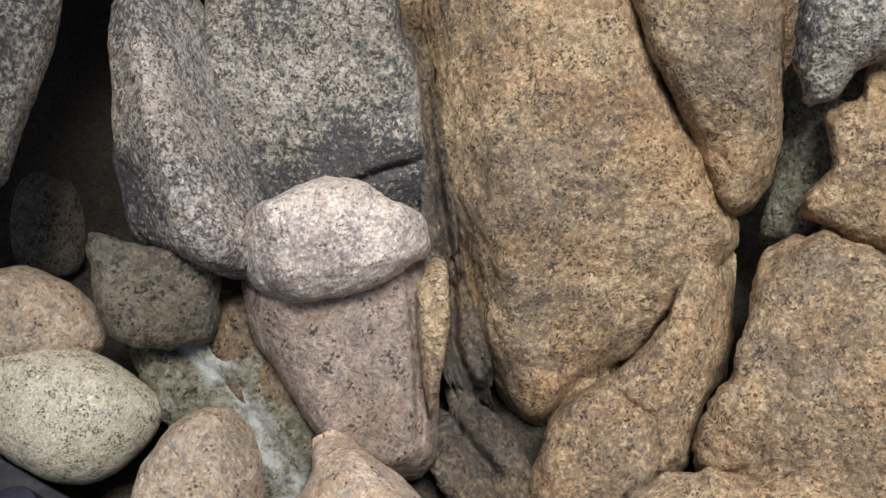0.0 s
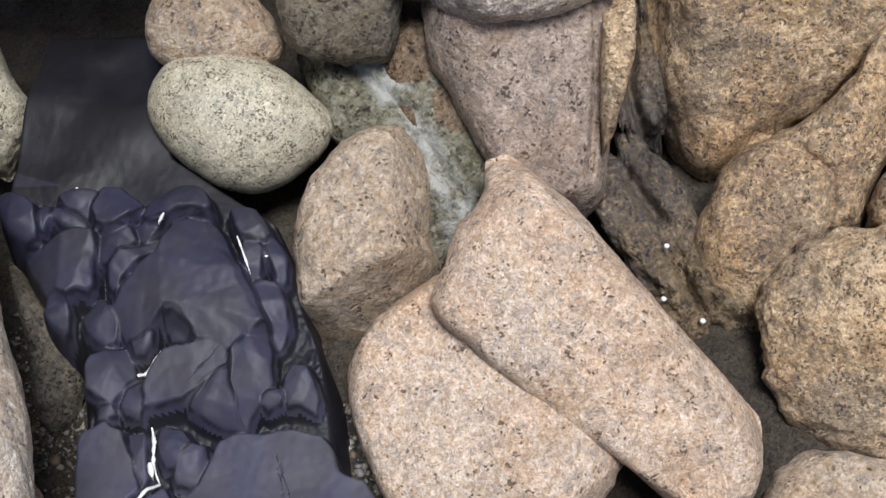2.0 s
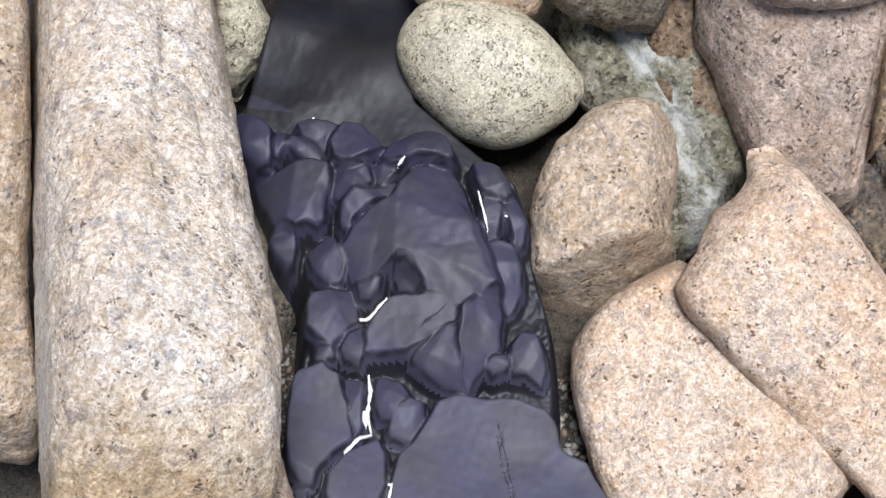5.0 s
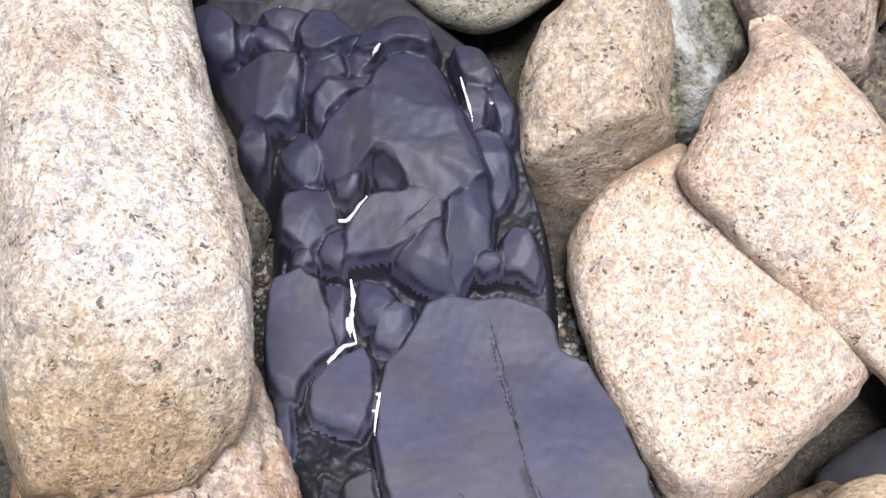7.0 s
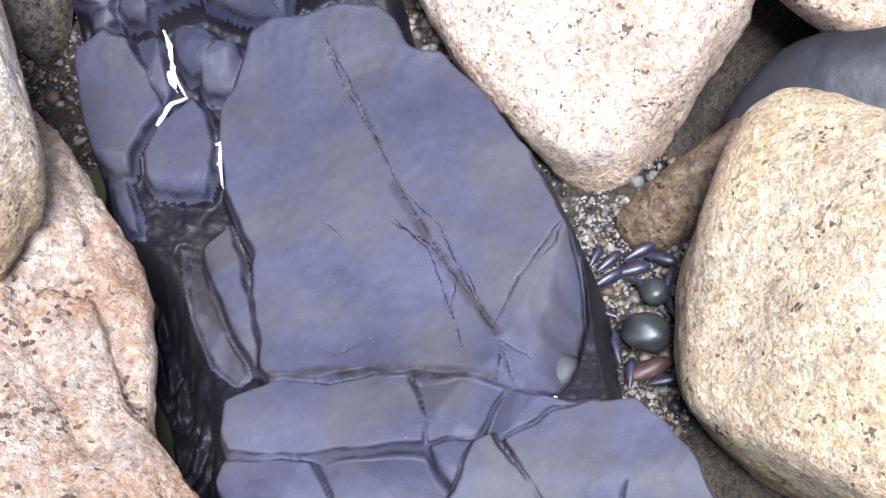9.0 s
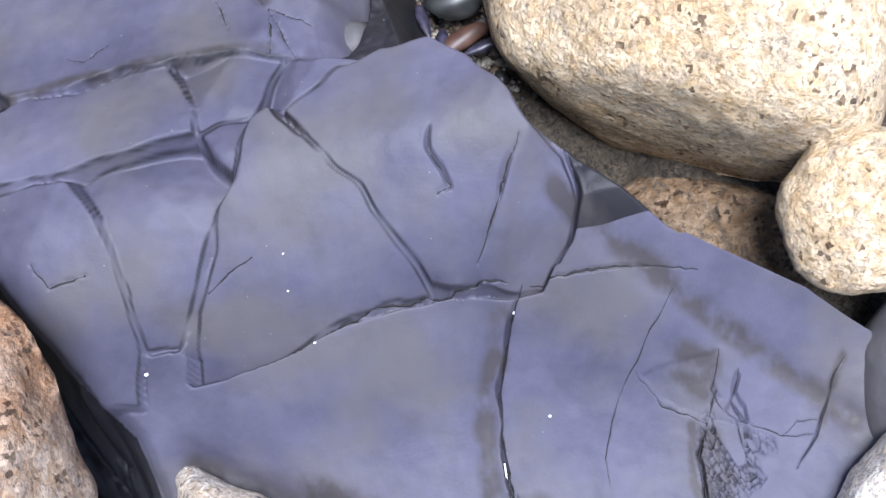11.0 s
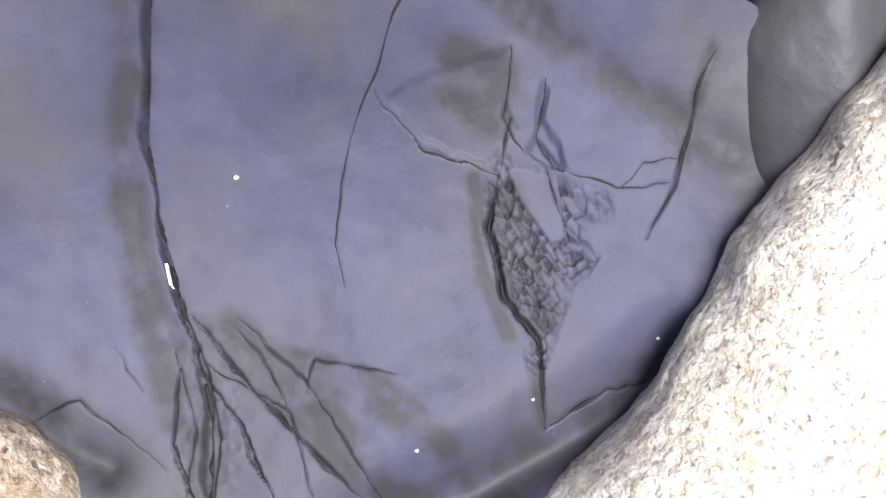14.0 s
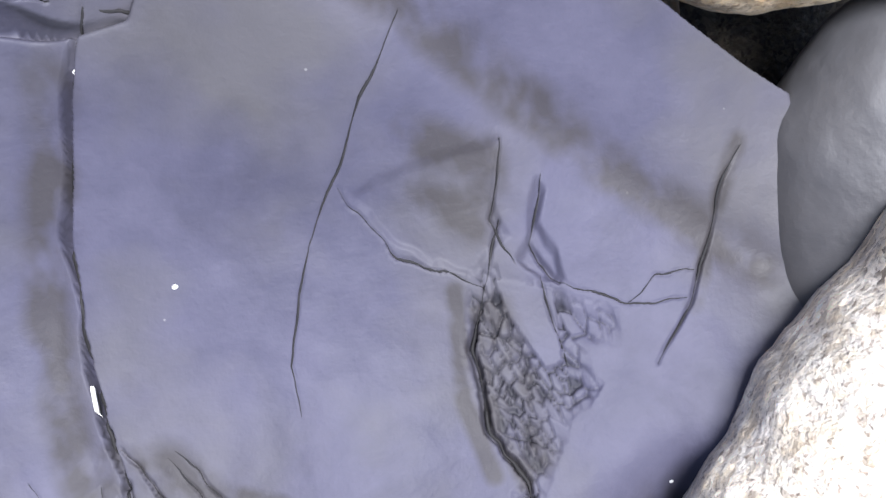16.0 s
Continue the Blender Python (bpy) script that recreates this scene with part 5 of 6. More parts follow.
boulder('angular_slab', 'angular peach granite slab with a chipped corner', GRANITE_PEACH,
        centre=(0.0413, 0.8986, 0.238), normal=(-0.1552, -0.4932, 0.8559), across=(0.985, -0.0115, 0.1719),
        corners=[(-0.161, 0.106), (-0.144, 0.142), (-0.076, 0.209), (-0.039, 0.234), (0.025, 0.145), (0.1, 0.095), (0.155, 0.029), (0.19, -0.015), (0.17, -0.052), (0.097, -0.137), (0.034, -0.207), (0.005, -0.225), (-0.019, -0.202), (-0.06, -0.132), (-0.12, -0.041), (-0.157, 0.051)],
        up=0.035, down=0.16, edge=16, rough=0.003, around=190, rings=64, chips=12, planes=0.07,
        facets=[(-41.6, 0.1497, 1.5, 0.002), (-155.8, 0.0976, 0.4, 0.004)],
        grooves=[])
boulder('yellow_boulder', 'smooth yellow granite boulder with a worn hollow', GRANITE_YELLOW,
        centre=(0.2404, 0.5775, 0.1886), normal=(-0.5086, -0.2825, 0.8133), across=(0.8515, -0.3053, 0.4264),
        corners=[(-0.141, 0.038), (-0.14, -0.025), (-0.133, -0.087), (-0.087, -0.155), (-0.054, -0.181), (0.02, -0.209), (0.101, -0.217), (0.177, -0.213), (0.207, -0.04), (0.174, 0.112), (0.098, 0.161), (0.033, 0.179), (-0.01, 0.193), (-0.052, 0.185), (-0.084, 0.155), (-0.109, 0.104)],
        up=0.1, down=0.1, edge=2.6, rough=0.002, around=190, rings=64, chips=0, planes=0,
        facets=[(-108.3, 0.1192, 1.5, 0.006), (171.9, 0.0719, 0.8, 0.01)],
        grooves=[([(0.016, 0.118), (-0.004, 0.045), (-0.035, -0.029)], 0.075, 0.016)])
boulder('left_boulder', 'large pale granite boulder bounding the gully', GRANITE_CAPPED,
        centre=(-0.5441, 0.8306, 0.536), normal=(0.3783, 0.0308, 0.9252), across=(0.9038, 0.2038, -0.3763),
        corners=[(-0.245, 0.513), (-0.095, 0.655), (0.003, 0.324), (0.041, 0.203), (0.056, 0.144), (0.102, -0.01), (0.132, -0.096), (0.143, -0.174), (0.161, -0.264), (0.129, -0.313), (0.036, -0.346), (-0.019, -0.343), (-0.055, -0.292), (-0.088, -0.178), (-0.127, -0.013), (-0.174, 0.189)],
        up=0.09, down=0.28, edge=3.2, rough=0.005, around=240, rings=80, chips=0, planes=0,
        facets=[(15.3, 0.0778, 0.7, 0.02), (-84.7, 0.2131, 0.6, 0.02)],
        grooves=[([(-0.046, 0.111), (-0.044, 0.06), (-0.018, 0.025)], 0.01, 0.005), ([(-0.115, 0.559), (-0.068, 0.313), (-0.046, 0.111)], 0.012, 0.006), ([(-0.005, 0.102), (0.013, 0.042)], 0.004, 0.004)])
boulder('pink_boulder', 'pink rust-stained granite boulder beside the dark rock', GRANITE_RUST,
        centre=(-0.3398, 0.5328, 0.3464), normal=(0.6794, 0.3446, 0.6478), across=(0.7325, -0.2666, -0.6264),
        corners=[(-0.407, 0.463), (-0.265, 0.467), (-0.169, 0.303), (-0.129, 0.237), (-0.071, 0.165), (-0.017, 0.098), (0.036, 0.027), (0.064, -0.039), (0.098, -0.138), (0.163, -0.204), (0.226, -0.243), (0.276, -0.281), (0.19, -0.428), (0.004, -0.429)],
        up=0.05, down=0.22, edge=8, rough=0.006, around=200, rings=70, chips=12, planes=0.2,
        facets=[(-145.6, 0.0405, 0.5, 0.01)],
        grooves=[([(-0.061, 0.0), (-0.017, 0.004), (0.039, -0.068)], 0.012, 0.012), ([(-0.16, 0.313), (-0.1, 0.13), (-0.03, 0.039)], 0.012, 0.008), ([(-0.103, 0.028), (-0.035, -0.064), (0.025, -0.138)], 0.014, 0.008)])
boulder('front_left_boulder', 'pale granite boulder close to the dark rock', GRANITE_PALE,
        centre=(-0.0738, 0.161, 0.0796), normal=(0.2928, -0.3931, 0.8716), across=(0.921, -0.129, -0.3676),
        corners=[(-0.127, 0.076), (-0.077, 0.055), (-0.045, 0.046), (-0.023, 0.038), (0.017, 0.023), (0.053, 0.008), (0.077, -0.008), (0.101, -0.029), (0.122, -0.055), (0.023, -0.092), (-0.12, -0.064)],
        up=0.04, down=0.1, edge=4, rough=0.004, around=190, rings=64, chips=12, planes=0.1,
        facets=[],
        grooves=[])
boulder('front_right_boulder', 'bright cream granite boulder leaning over the dark rock', GRANITE_CREAM,
        centre=(0.291, 0.099, 0.0561), normal=(-0.1578, -0.3277, 0.9315), across=(0.9527, -0.2988, 0.0562),
        corners=[(0.094, 0.175), (0.064, 0.137), (0.037, 0.106), (0.004, 0.068), (-0.012, 0.046), (-0.019, 0.026), (-0.035, 0.004), (-0.042, -0.015), (-0.064, -0.035), (-0.091, -0.058), (-0.12, -0.084), (-0.089, -0.143), (0.004, -0.17), (0.123, -0.119), (0.145, 0.062)],
        up=0.06, down=0.12, edge=3.2, rough=0.004, around=220, rings=70, chips=0, planes=0,
        facets=[],
        grooves=[])
boulder('ochre_rock', 'yellow granite rock overhanging a dark gap', GRANITE_YELLOW,
        centre=(0.3514, 0.2912, 0.1473), normal=(-0.1327, -0.4949, 0.8587), across=(0.9552, -0.2951, -0.0225),
        corners=[(-0.069, 0.024), (-0.064, -0.003), (-0.057, -0.024), (-0.04, -0.039), (-0.024, -0.043), (0.009, -0.038), (0.041, -0.032), (0.08, -0.032), (0.104, 0.032), (0.059, 0.076), (-0.038, 0.08)],
        up=0.045, down=0.06, edge=3, rough=0.003, around=190, rings=64, chips=0, planes=0,
        facets=[],
        grooves=[])
boulder('smooth_grey_stone', 'smooth dark grey stone standing on edge', SLATE_PLAIN,
        centre=(0.367, 0.2164, 0.0719), normal=(-0.2317, -0.4568, 0.8589), across=(0.9362, -0.3446, 0.0693),
        corners=[(-0.044, 0.011), (-0.034, 0.028), (-0.017, 0.052), (-0.0, 0.064), (0.023, 0.062), (0.065, 0.038), (0.073, -0.064), (0.008, -0.093), (-0.033, -0.074), (-0.042, -0.024)],
        up=0.035, down=0.06, edge=3, rough=0.001, around=190, rings=64, chips=0, planes=0,
        facets=[(7.0, 0.0101, 1.0, 0.004)],
        grooves=[])
boulder('brown_rock', 'wet brown rock under a yellow boulder', GRANITE_BROWN,
        centre=(0.2561, 0.3695, 0.0298), normal=(-0.1352, -0.2636, 0.9551), across=(0.9714, -0.225, 0.0754),
        corners=[(-0.089, 0.027), (-0.059, 0.047), (-0.03, 0.054), (0.066, 0.026), (0.089, -0.013), (0.072, -0.064), (0.027, -0.052), (-0.021, -0.03), (-0.055, 0.004)],
        up=0.03, down=0.05, edge=3, rough=0.003, around=190, rings=64, chips=0, planes=0,
        facets=[],
        grooves=[])
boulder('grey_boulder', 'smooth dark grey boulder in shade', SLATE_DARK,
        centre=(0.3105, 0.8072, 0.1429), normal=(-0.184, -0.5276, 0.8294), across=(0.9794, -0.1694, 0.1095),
        corners=[(-0.121, -0.024), (-0.094, 0.027), (-0.04, 0.071), (0.055, 0.086), (0.137, 0.058), (0.142, -0.06), (0.007, -0.079), (-0.086, -0.08)],
        up=0.04, down=0.08, edge=2.4, rough=0.001, around=190, rings=64, chips=0, planes=0,
        facets=[],
        grooves=[])
boulder('gap_stone', 'olive gritty stone in the gap beside the dark rock', GRANITE_OLIVE_DARK,
        centre=(-0.5204, 0.9994, 0.2426), normal=(0.3117, -0.5526, 0.773), across=(0.942, 0.2862, -0.1752),
        corners=[(-0.051, 0.134), (-0.026, 0.105), (0.01, 0.046), (0.043, 0.024), (0.047, -0.035), (0.029, -0.087), (0.004, -0.124), (-0.022, -0.087), (-0.033, 0.024)],
        up=0.02, down=0.05, edge=3, rough=0.003, around=190, rings=64, chips=12, planes=0.2,
        facets=[],
        grooves=[])
boulder('corner_stone', "angular olive-grey stone at the gully's edge", GRANITE_OLIVE,
        centre=(-0.6421, 1.3014, 0.4098), normal=(0.2983, -0.6915, 0.6579), across=(0.9392, 0.3354, -0.0734),
        corners=[(-0.041, 0.126), (0.007, 0.112), (0.027, 0.038), (0.045, -0.013), (0.026, -0.066), (-0.005, -0.11), (-0.027, -0.095), (-0.032, 0.009)],
        up=0.03, down=0.06, edge=5, rough=0.004, around=190, rings=64, chips=12, planes=0.2,
        facets=[],
        grooves=[])
boulder('left_rear_block', 'tan granite block behind the large boulder', GRANITE_TAN,
        centre=(-0.7262, 0.8318, 0.5433), normal=(0.4268, -0.54, 0.7254), across=(0.8842, 0.4175, -0.2094),
        corners=[(-0.073, 0.364), (0.015, 0.371), (0.027, 0.196), (0.025, 0.02), (0.02, -0.098), (0.036, -0.252), (0.025, -0.304), (-0.074, -0.298)],
        up=0.04, down=0.2, edge=6, rough=0.004, around=190, rings=64, chips=12, planes=0.2,
        facets=[],
        grooves=[])
boulder('ledge_rock', 'greenish granite ledge at the wall foot', GRANITE_CRUSTED,
        centre=(-0.0735, 1.3136, 0.3997), normal=(-0.0333, -0.5625, 0.8261), across=(0.9991, 0.0033, 0.0425),
        corners=[(-0.173, 0.112), (-0.094, 0.157), (0.001, 0.154), (0.102, 0.095), (0.148, -0.038), (0.118, -0.136), (0.049, -0.233), (-0.028, -0.111), (-0.124, -0.0)],
        up=0.03, down=0.12, edge=4, rough=0.006, around=190, rings=64, chips=12, planes=0.2,
        facets=[],
        grooves=[([(-0.093, 0.086), (0.002, 0.005), (0.08, -0.113)], 0.014, 0.014)])
boulder('damp_ledge', 'dark granite ledge under the wall', GRANITE_UMBER,
        centre=(0.3194, 1.1847, 0.2531), normal=(-0.0506, -0.605, 0.7946), across=(0.9985, -0.0135, 0.0533),
        corners=[(-0.159, 0.122), (-0.097, 0.214), (-0.029, 0.151), (0.045, 0.028), (0.133, -0.093), (0.131, -0.212), (0.036, -0.169), (-0.061, -0.04)],
        up=0.025, down=0.12, edge=5, rough=0.015, around=190, rings=64, chips=12, planes=0.3,
        facets=[],
        grooves=[([(-0.098, 0.144), (-0.037, 0.066), (-0.0, -0.033), (0.081, -0.138)], 0.014, 0.02)])
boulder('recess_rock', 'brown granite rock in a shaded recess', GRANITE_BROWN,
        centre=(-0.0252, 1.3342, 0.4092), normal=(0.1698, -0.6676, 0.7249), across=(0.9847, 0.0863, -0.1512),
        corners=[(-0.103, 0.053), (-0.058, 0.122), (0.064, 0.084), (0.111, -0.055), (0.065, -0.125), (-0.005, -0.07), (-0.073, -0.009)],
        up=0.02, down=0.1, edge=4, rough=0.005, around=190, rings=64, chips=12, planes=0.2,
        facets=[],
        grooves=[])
# filler rock added behind the gap so that the crack stays dark
boulder('crevice_rock', 'dark olive filler rock deep in a crevice', GRANITE_GREEN,
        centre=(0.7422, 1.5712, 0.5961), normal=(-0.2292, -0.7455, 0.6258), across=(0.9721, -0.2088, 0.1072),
        corners=[(-0.056, 0.072), (-0.002, 0.148), (0.122, 0.16), (0.083, 0.003), (-0.002, -0.153), (-0.086, -0.178), (-0.058, -0.052)],
        up=0.02, down=0.1, edge=3, rough=0.005, around=190, rings=64, chips=12, planes=0.2,
        facets=[],
        grooves=[])
boulder('wet_brown_stone', 'dark brown stone under a granite slab', GRANITE_BROWN,
        centre=(0.1514, 0.736, 0.1211), normal=(-0.0884, -0.443, 0.8921), across=(0.9927, 0.035, 0.1157),
        corners=[(-0.081, -0.025), (-0.048, 0.01), (0.01, 0.04), (0.063, 0.069), (0.084, 0.039), (0.043, -0.019), (-0.015, -0.054), (-0.056, -0.06)],
        up=0.03, down=0.08, edge=3, rough=0.003, around=190, rings=64, chips=0, planes=0,
        facets=[],
        grooves=[])

# ---- standing water ----
WATER, _wt, _wo = node_tree("pool_water")
_wo.inputs["Base Color"].default_value = (0.05, 0.055, 0.03, 1)
_wo.inputs["Roughness"].default_value = 0.06
_wo.inputs["IOR"].default_value = 1.33
_ripple = tex(_wt, "ShaderNodeTexNoise", _wt.nodes.new("ShaderNodeNewGeometry").outputs["Position"], Scale=70.0, Detail=3.0)
_wb = _wt.nodes.new("ShaderNodeBump")
_wb.inputs["Distance"].default_value, _wb.inputs["Strength"].default_value = 0.002, 0.5
_wt.links.new(_ripple.outputs[0], _wb.inputs["Height"])
_wt.links.new(_wb.outputs[0], _wo.inputs["Normal"])
for name, x0, x1, y0, y1, z in (("water_pool", -0.5, -0.24, 0.42, 0.8, 0.168),):
    edge = rounded([(x0, y0), (x1, y0), (x1, y1), (x0, y1)], 40)
    pool = mesh_object(name, [(a, b, z) for a, b in edge] + [(a, b, z - 0.004) for a, b in edge], [tuple(range(40)), tuple(range(79, 39, -1))] + [(k, 40 + k, 40 + (k + 1) % 40, (k + 1) % 40) for k in range(40)], WATER, smooth=False)
    tagged(pool, "shallow olive water standing between the rocks", "water", kind="structure")

# ---- small things ----
def pebble_mesh(name, radii, seed, material, subdivisions=2):
    bm = bmesh.new()
    bmesh.ops.create_icosphere(bm, subdivisions=subdivisions, radius=1.0)
    for q in bm.verts:
        k = 1 + 0.16 * noise.noise(q.co * 1.3 + Vector((seed, 0, 0)))
        q.co = Vector((q.co.x * radii[0], q.co.y * radii[1], q.co.z * radii[2])) * k
    me = bpy.data.meshes.new(name)
    bm.to_mesh(me)
    bm.free()
    me.polygons.foreach_set("use_smooth", [True] * len(me.polygons))
    me.materials.append(material)
    return me


def scatter(name, label, boxes, count, sizes, materials, seed):
    """Loose grit as one mesh, lying on the ground."""
    rng = np.random.default_rng(seed)
    verts, faces, slots = [], [], []
    unit = bmesh.new()
    bmesh.ops.create_icosphere(unit, subdivisions=1, radius=1.0)
    shape = np.array([q.co[:] for q in unit.verts])
    sides = [[q.index for q in f.verts] for f in unit.faces]
    unit.free()
    for x0, x1, y0, y1, share in boxes:
        for _ in range(int(count * share)):
            x, y = rng.uniform(x0, x1), rng.uniform(y0, y1)
            r = rng.uniform(*sizes) * rng.choice([0.5, 0.7, 1.0, 1.0, 1.6])
            size = r * rng.uniform(0.5, 1.3, 3) * (1, 1, 0.7)
            turn = rng.uniform(0, 6.3)
            q = shape * size * (1 + 0.25 * rng.standard_normal((len(shape), 1)) * 0.5)
            q = np.stack([q[:, 0] * math.cos(turn) - q[:, 1] * math.sin(turn), q[:, 0] * math.sin(turn) + q[:, 1] * math.cos(turn), q[:, 2]], 1)
            q += (x, y, float(ground_height(x, y)) + 0.012 * noise.fractal(Vector((x * 18, y * 18, 0)), 0.8, 2, 4) + 0.3 * size[2])
            k = len(verts)
            verts += q.tolist()
            faces += [[k + i for i in f] for f in sides]
            slots += [int(rng.integers(len(materials)))] * len(sides)
    ob = mesh_object(name, verts, faces, materials[0])
    for m in materials[1:]:
        ob.data.materials.append(m)
    ob.data.polygons.foreach_set("material_index", slots)
    return tagged(ob, label, "gravel", kind="stuff")


SHELL_BLUE = plain("shell_blue", (0.022, 0.02, 0.034), 0.38, 0.6, 200.0)
SHELL_PEARL = plain("shell_pearl", (0.1, 0.09, 0.11), 0.3, 0.15, 150.0)
STONE_DARK = plain("stone_dark", (0.028, 0.03, 0.03), 0.4, 0.35, 60.0)
GRIT_PALE = plain("grit_pale", (0.24, 0.22, 0.18), 0.7, 0.3, 90.0)
GRIT_BROWN = plain("grit_brown", (0.12, 0.085, 0.055), 0.7, 0.4, 90.0)
GRIT_GREY = plain("grit_grey", (0.14, 0.13, 0.12), 0.7, 0.4, 90.0)
GRIT_WHITE = plain("grit_white", (0.78, 0.76, 0.72), 0.5, 0.1)
RUST = plain("rust_stone", (0.055, 0.027, 0.018), 0.5, 0.3, 90.0)
scatter("gravel", "loose shell grit and small pebbles in the gap", [(-0.02, 0.2, 0.5, 0.78, 0.5), (-0.62, -0.44, 0.8, 1.15, 0.3), (-0.16, -0.04, 0.88, 1.0, 0.2)], 2600, (0.0018, 0.005), [GRIT_GREY, GRIT_PALE, GRIT_BROWN, STONE_DARK], 11)


scatter("shell_sand", "pale wet shell sand between the stones", [(0.03, 0.17, 0.52, 0.74, 0.7), (-0.6, -0.42, 0.72, 1.1, 0.3)], 7000, (0.0009, 0.0024), [GRIT_PALE, GRIT_GREY, GRIT_PALE, GRIT_BROWN], 5)


def mussel(x, y, z, length, turn, tip, gape):
    """A mussel shell: a dark outer valve and, where it gapes, a pearly one beneath."""
    top = new("mussel_shell")
    for name, material, side in (("outer_valve", SHELL_BLUE, 1), ("inner_valve", SHELL_PEARL, -1)):
        bm = bmesh.new()
        bmesh.ops.create_uvsphere(bm, u_segments=20, v_segments=12, radius=1.0)
        for q in bm.verts:
            s = min(1.0, max(0.0, (q.co.x + 1) / 2))
            wide = 0.42 * (0.25 + 0.75 * s**0.6)
            q.co = Vector((q.co.x * 0.5, q.co.y * wide * 0.5 * (1.1 if q.co.y > 0 else 0.85), (q.co.z if q.co.z * side > 0 else q.co.z * 0.12) * 0.16 * (0.4 + 0.6 * s))) * length
            if side < 0:
                q.co = q.co * 0.92
                q.co.y -= gape * 0.35 * length
        part(name, bm, material, top)
    top.matrix_world = pose(x, y, z, tip, 0, turn)
    return tagged(top, "dark blue mussel shell with a pearly edge lying on grit", "shell", "mussel shells")


mussel(0.088, 0.655, 0.118, 0.046, 12, 15, 0.05)
mussel(0.07, 0.668, 0.114, 0.034, 38, 25, 0.07)
mussel(0.058, 0.676, 0.112, 0.028, 58, 30, 0.06)
mussel(0.052, 0.632, 0.114, 0.036, 100, 10, 0.02)
mussel(0.118, 0.668, 0.116, 0.04, -20, 15, 0.02)
mussel(0.055, 0.598, 0.112, 0.034, 120, 10, 0.05)
mussel(0.072, 0.578, 0.112, 0.036, 95, 30, 0.08)
mussel(0.083, 0.552, 0.11, 0.034, 80, 10, 0.02)
mussel(0.112, 0.543, 0.108, 0.034, 10, 5, 0.02)
mussel(0.1, 0.672, 0.122, 0.038, 25, 40, 0.09)
mussel(0.066, 0.645, 0.12, 0.04, 28, 50, 0.1)
mussel(0.1, 0.64, 0.116, 0.03, -35, 20, 0.04)
mussel(0.126, 0.64, 0.118, 0.03, 70, 30, 0.05)
mussel(0.066, 0.615, 0.112, 0.026, 150, 15, 0.06)
mussel(0.13, 0.61, 0.114, 0.03, 115, 20, 0.02)

for x, y, z, radii, seed, material, label in [(0.1, 0.588, 0.122, (0.02, 0.024, 0.017), 3, STONE_DARK, "smooth dark grey pebble resting on grit"),
                                              (0.112, 0.633, 0.115, (0.014, 0.015, 0.01), 5, STONE_DARK, "small dark grey pebble resting on grit"),
                                              (0.1, 0.556, 0.108, (0.024, 0.009, 0.007), 8, RUST, "rust-red sliver of stone on grit"),
                                              (0.02, 0.52, 0.2, (0.02, 0.016, 0.014), 9, SLATE_PLAIN, "small grey pebble wedged beside the dark rock"),
                                              (-0.135, 0.96, 0.14, (0.02, 0.014, 0.012), 10, GRIT_GREY, "small grey pebble in the gap")]:
    stone = new("pebble", pebble_mesh("pebble", radii, seed, material, 3))
    stone.matrix_world = pose(x, y, z, 0, 0, seed * 25)
    tagged(stone, label, "pebble")


def on_bed(x, y):
    i, j = min(max(int(np.searchsorted(bed_x, x)), 0), bn - 1), min(max(int(np.searchsorted(bed_y, y)), 0), bm_ - 1)
    return float(bz[j * bn + i])


# near-black strips that stand for shade in the cracks
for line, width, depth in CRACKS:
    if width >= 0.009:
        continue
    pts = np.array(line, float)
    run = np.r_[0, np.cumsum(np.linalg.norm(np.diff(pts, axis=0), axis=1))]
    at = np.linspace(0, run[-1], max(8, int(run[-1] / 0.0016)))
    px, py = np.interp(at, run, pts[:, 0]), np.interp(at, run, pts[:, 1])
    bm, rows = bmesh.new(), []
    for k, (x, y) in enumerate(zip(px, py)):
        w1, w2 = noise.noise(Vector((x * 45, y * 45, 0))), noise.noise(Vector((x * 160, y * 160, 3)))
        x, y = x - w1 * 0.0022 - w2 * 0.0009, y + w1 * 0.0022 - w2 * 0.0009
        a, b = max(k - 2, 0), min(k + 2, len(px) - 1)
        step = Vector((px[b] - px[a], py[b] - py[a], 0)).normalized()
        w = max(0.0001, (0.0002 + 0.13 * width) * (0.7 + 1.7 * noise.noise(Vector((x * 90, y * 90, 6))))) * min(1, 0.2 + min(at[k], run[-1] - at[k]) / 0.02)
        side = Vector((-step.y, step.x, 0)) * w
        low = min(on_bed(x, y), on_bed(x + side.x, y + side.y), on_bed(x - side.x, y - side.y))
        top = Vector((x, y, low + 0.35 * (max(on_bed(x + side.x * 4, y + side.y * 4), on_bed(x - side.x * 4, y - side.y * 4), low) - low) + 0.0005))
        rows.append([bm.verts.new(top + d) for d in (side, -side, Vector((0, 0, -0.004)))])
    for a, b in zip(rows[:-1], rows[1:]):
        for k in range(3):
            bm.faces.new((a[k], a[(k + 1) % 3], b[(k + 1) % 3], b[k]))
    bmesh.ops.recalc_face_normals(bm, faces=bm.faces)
    part("crack_shade_strip", bm, CRACK_SHADE, bed, "dark strip standing for the shade in a crack")

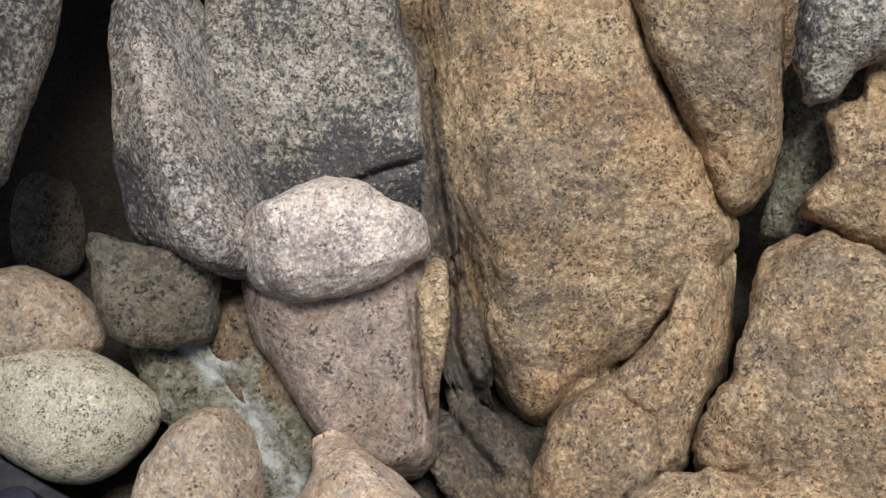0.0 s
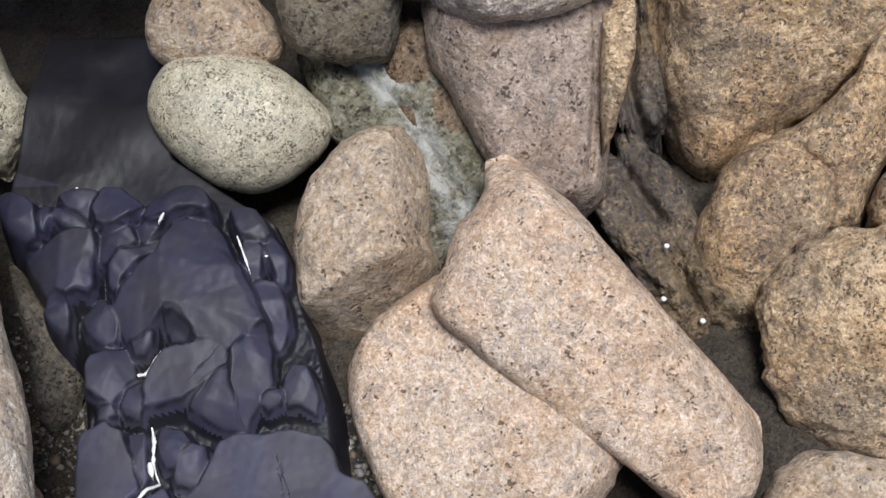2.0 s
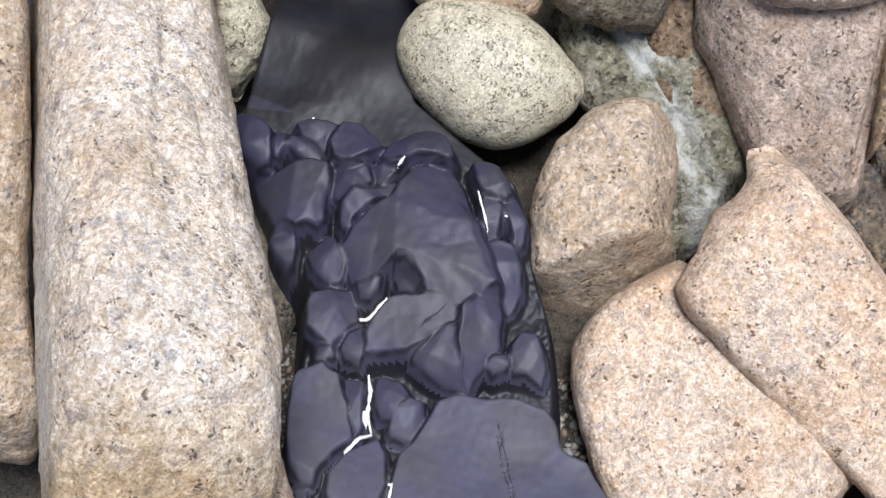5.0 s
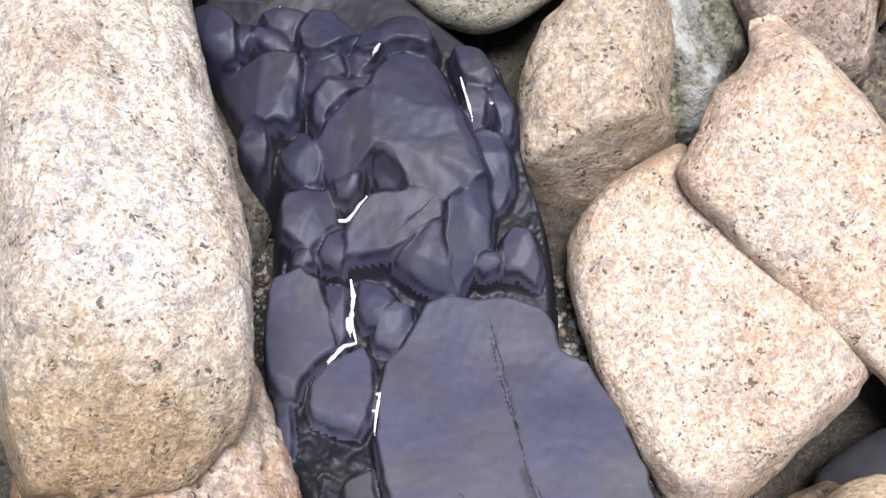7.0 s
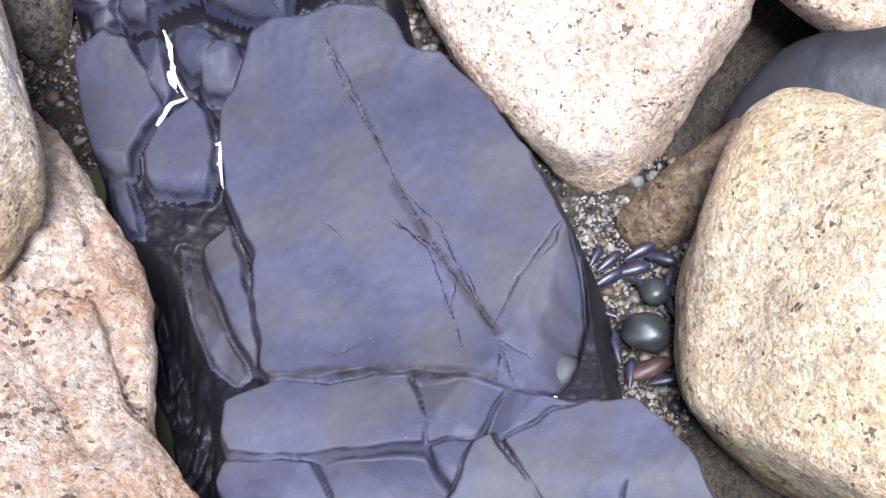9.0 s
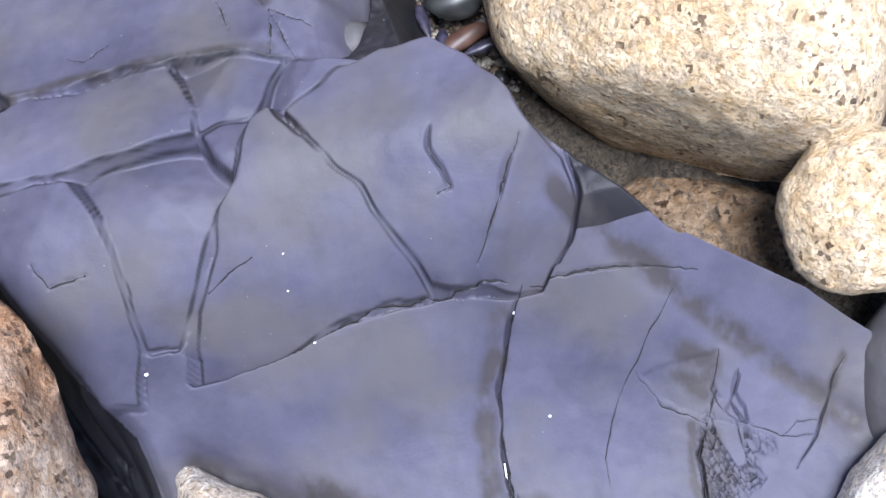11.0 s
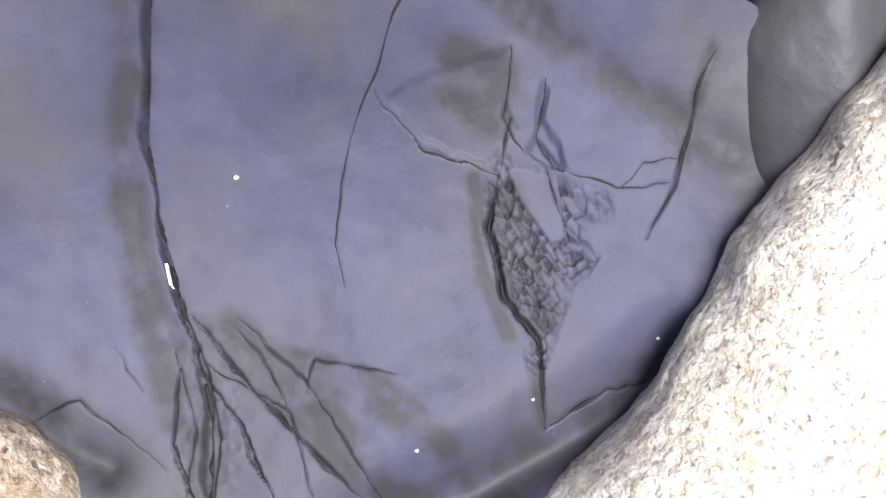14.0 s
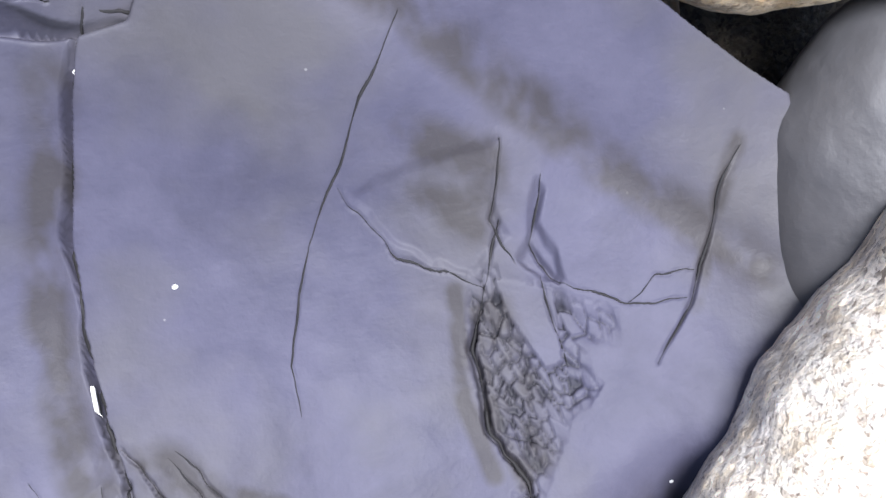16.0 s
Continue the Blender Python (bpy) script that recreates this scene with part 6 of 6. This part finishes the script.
for line, width in VEINS:
    bm = bmesh.new()
    pts = np.array(line, float)
    run = np.r_[0, np.cumsum(np.linalg.norm(np.diff(pts, axis=0), axis=1))]
    at = np.linspace(0, run[-1], max(6, int(run[-1] / 0.004)))
    px, py = np.interp(at, run, pts[:, 0]), np.interp(at, run, pts[:, 1])
    rows = []
    for k, (x, y) in enumerate(zip(px, py)):
        w = width * (0.35 + 0.65 * math.sin(math.pi * (k + 0.5) / len(at))) * (0.8 + 0.8 * noise.noise(Vector((x * 200, y * 200, 0))))
        step = Vector((px[min(k + 1, len(px) - 1)] - px[max(k - 1, 0)], py[min(k + 1, len(px) - 1)] - py[max(k - 1, 0)], 0)).normalized()
        side = Vector((-step.y, step.x, 0)) * max(w, 0.0006)
        z = max(on_bed(x + px_ * 0.004, y + py_ * 0.004) for px_ in (-1, 0, 1) for py_ in (-1, 0, 1)) + 0.0004
        z = z if not rows else 0.5 * z + 0.5 * rows[-1][0].co.z
        rows.append([bm.verts.new(Vector((x, y, z)) + d) for d in (side, Vector((0, 0, w * 0.3)), -side, Vector((0, 0, -0.008)))])
    for a, b in zip(rows[:-1], rows[1:]):
        for k in range(4):
            bm.faces.new((a[k], a[(k + 1) % 4], b[(k + 1) % 4], b[k]))
    bmesh.ops.recalc_face_normals(bm, faces=bm.faces)
    part("quartz_vein", bm, QUARTZ, bed, "thin white quartz vein")
for x, y, r in [(-0.51, 1.197, 0.003), (-0.554, 1.164, 0.0022500000000000003), (-0.231, 1.101, 0.003), (-0.055, 0.812, 0.003), (-0.029, 0.791, 0.0022500000000000003), (0.098, 0.232, 0.00165), (0.092, 0.295, 0.0022500000000000003), (-0.05, 0.301, 0.0015), (0.257, 0.121, 0.0011250000000000001), (0.194, 0.11, 0.0011250000000000001), (0.138, 0.103, 0.00135), (0.015, 0.481, 0.003), (-0.253, 0.386, 0.002625), (-0.051, 0.349, 0.0011250000000000001), (-0.173, 0.306, 0.0022500000000000003), (-0.291, 0.756, 0.003), (-0.292, 0.741, 0.003), (-0.056, 0.33, 0.0011250000000000001)]:
    shell = new("barnacle", pebble_mesh("barnacle", (r * 0.75, r * 0.6, r * 0.5), x * 90, GRIT_WHITE))
    shell.location = (x, y, on_bed(x, y) + r * 0.2)
    tagged(shell, "tiny white barnacle on the dark rock", "barnacle", "barnacles")
for x, y, z in [(0.286, 1.2, 0.288), (0.337, 1.121, 0.231), (0.285, 1.144, 0.245)]:
    shell = new("barnacle", pebble_mesh("barnacle", (0.004, 0.004, 0.003), x * 50, GRIT_WHITE))
    shell.location = (x, y, z)
    tagged(shell, "tiny white barnacle on the dark ledge", "barnacle", "barnacles")
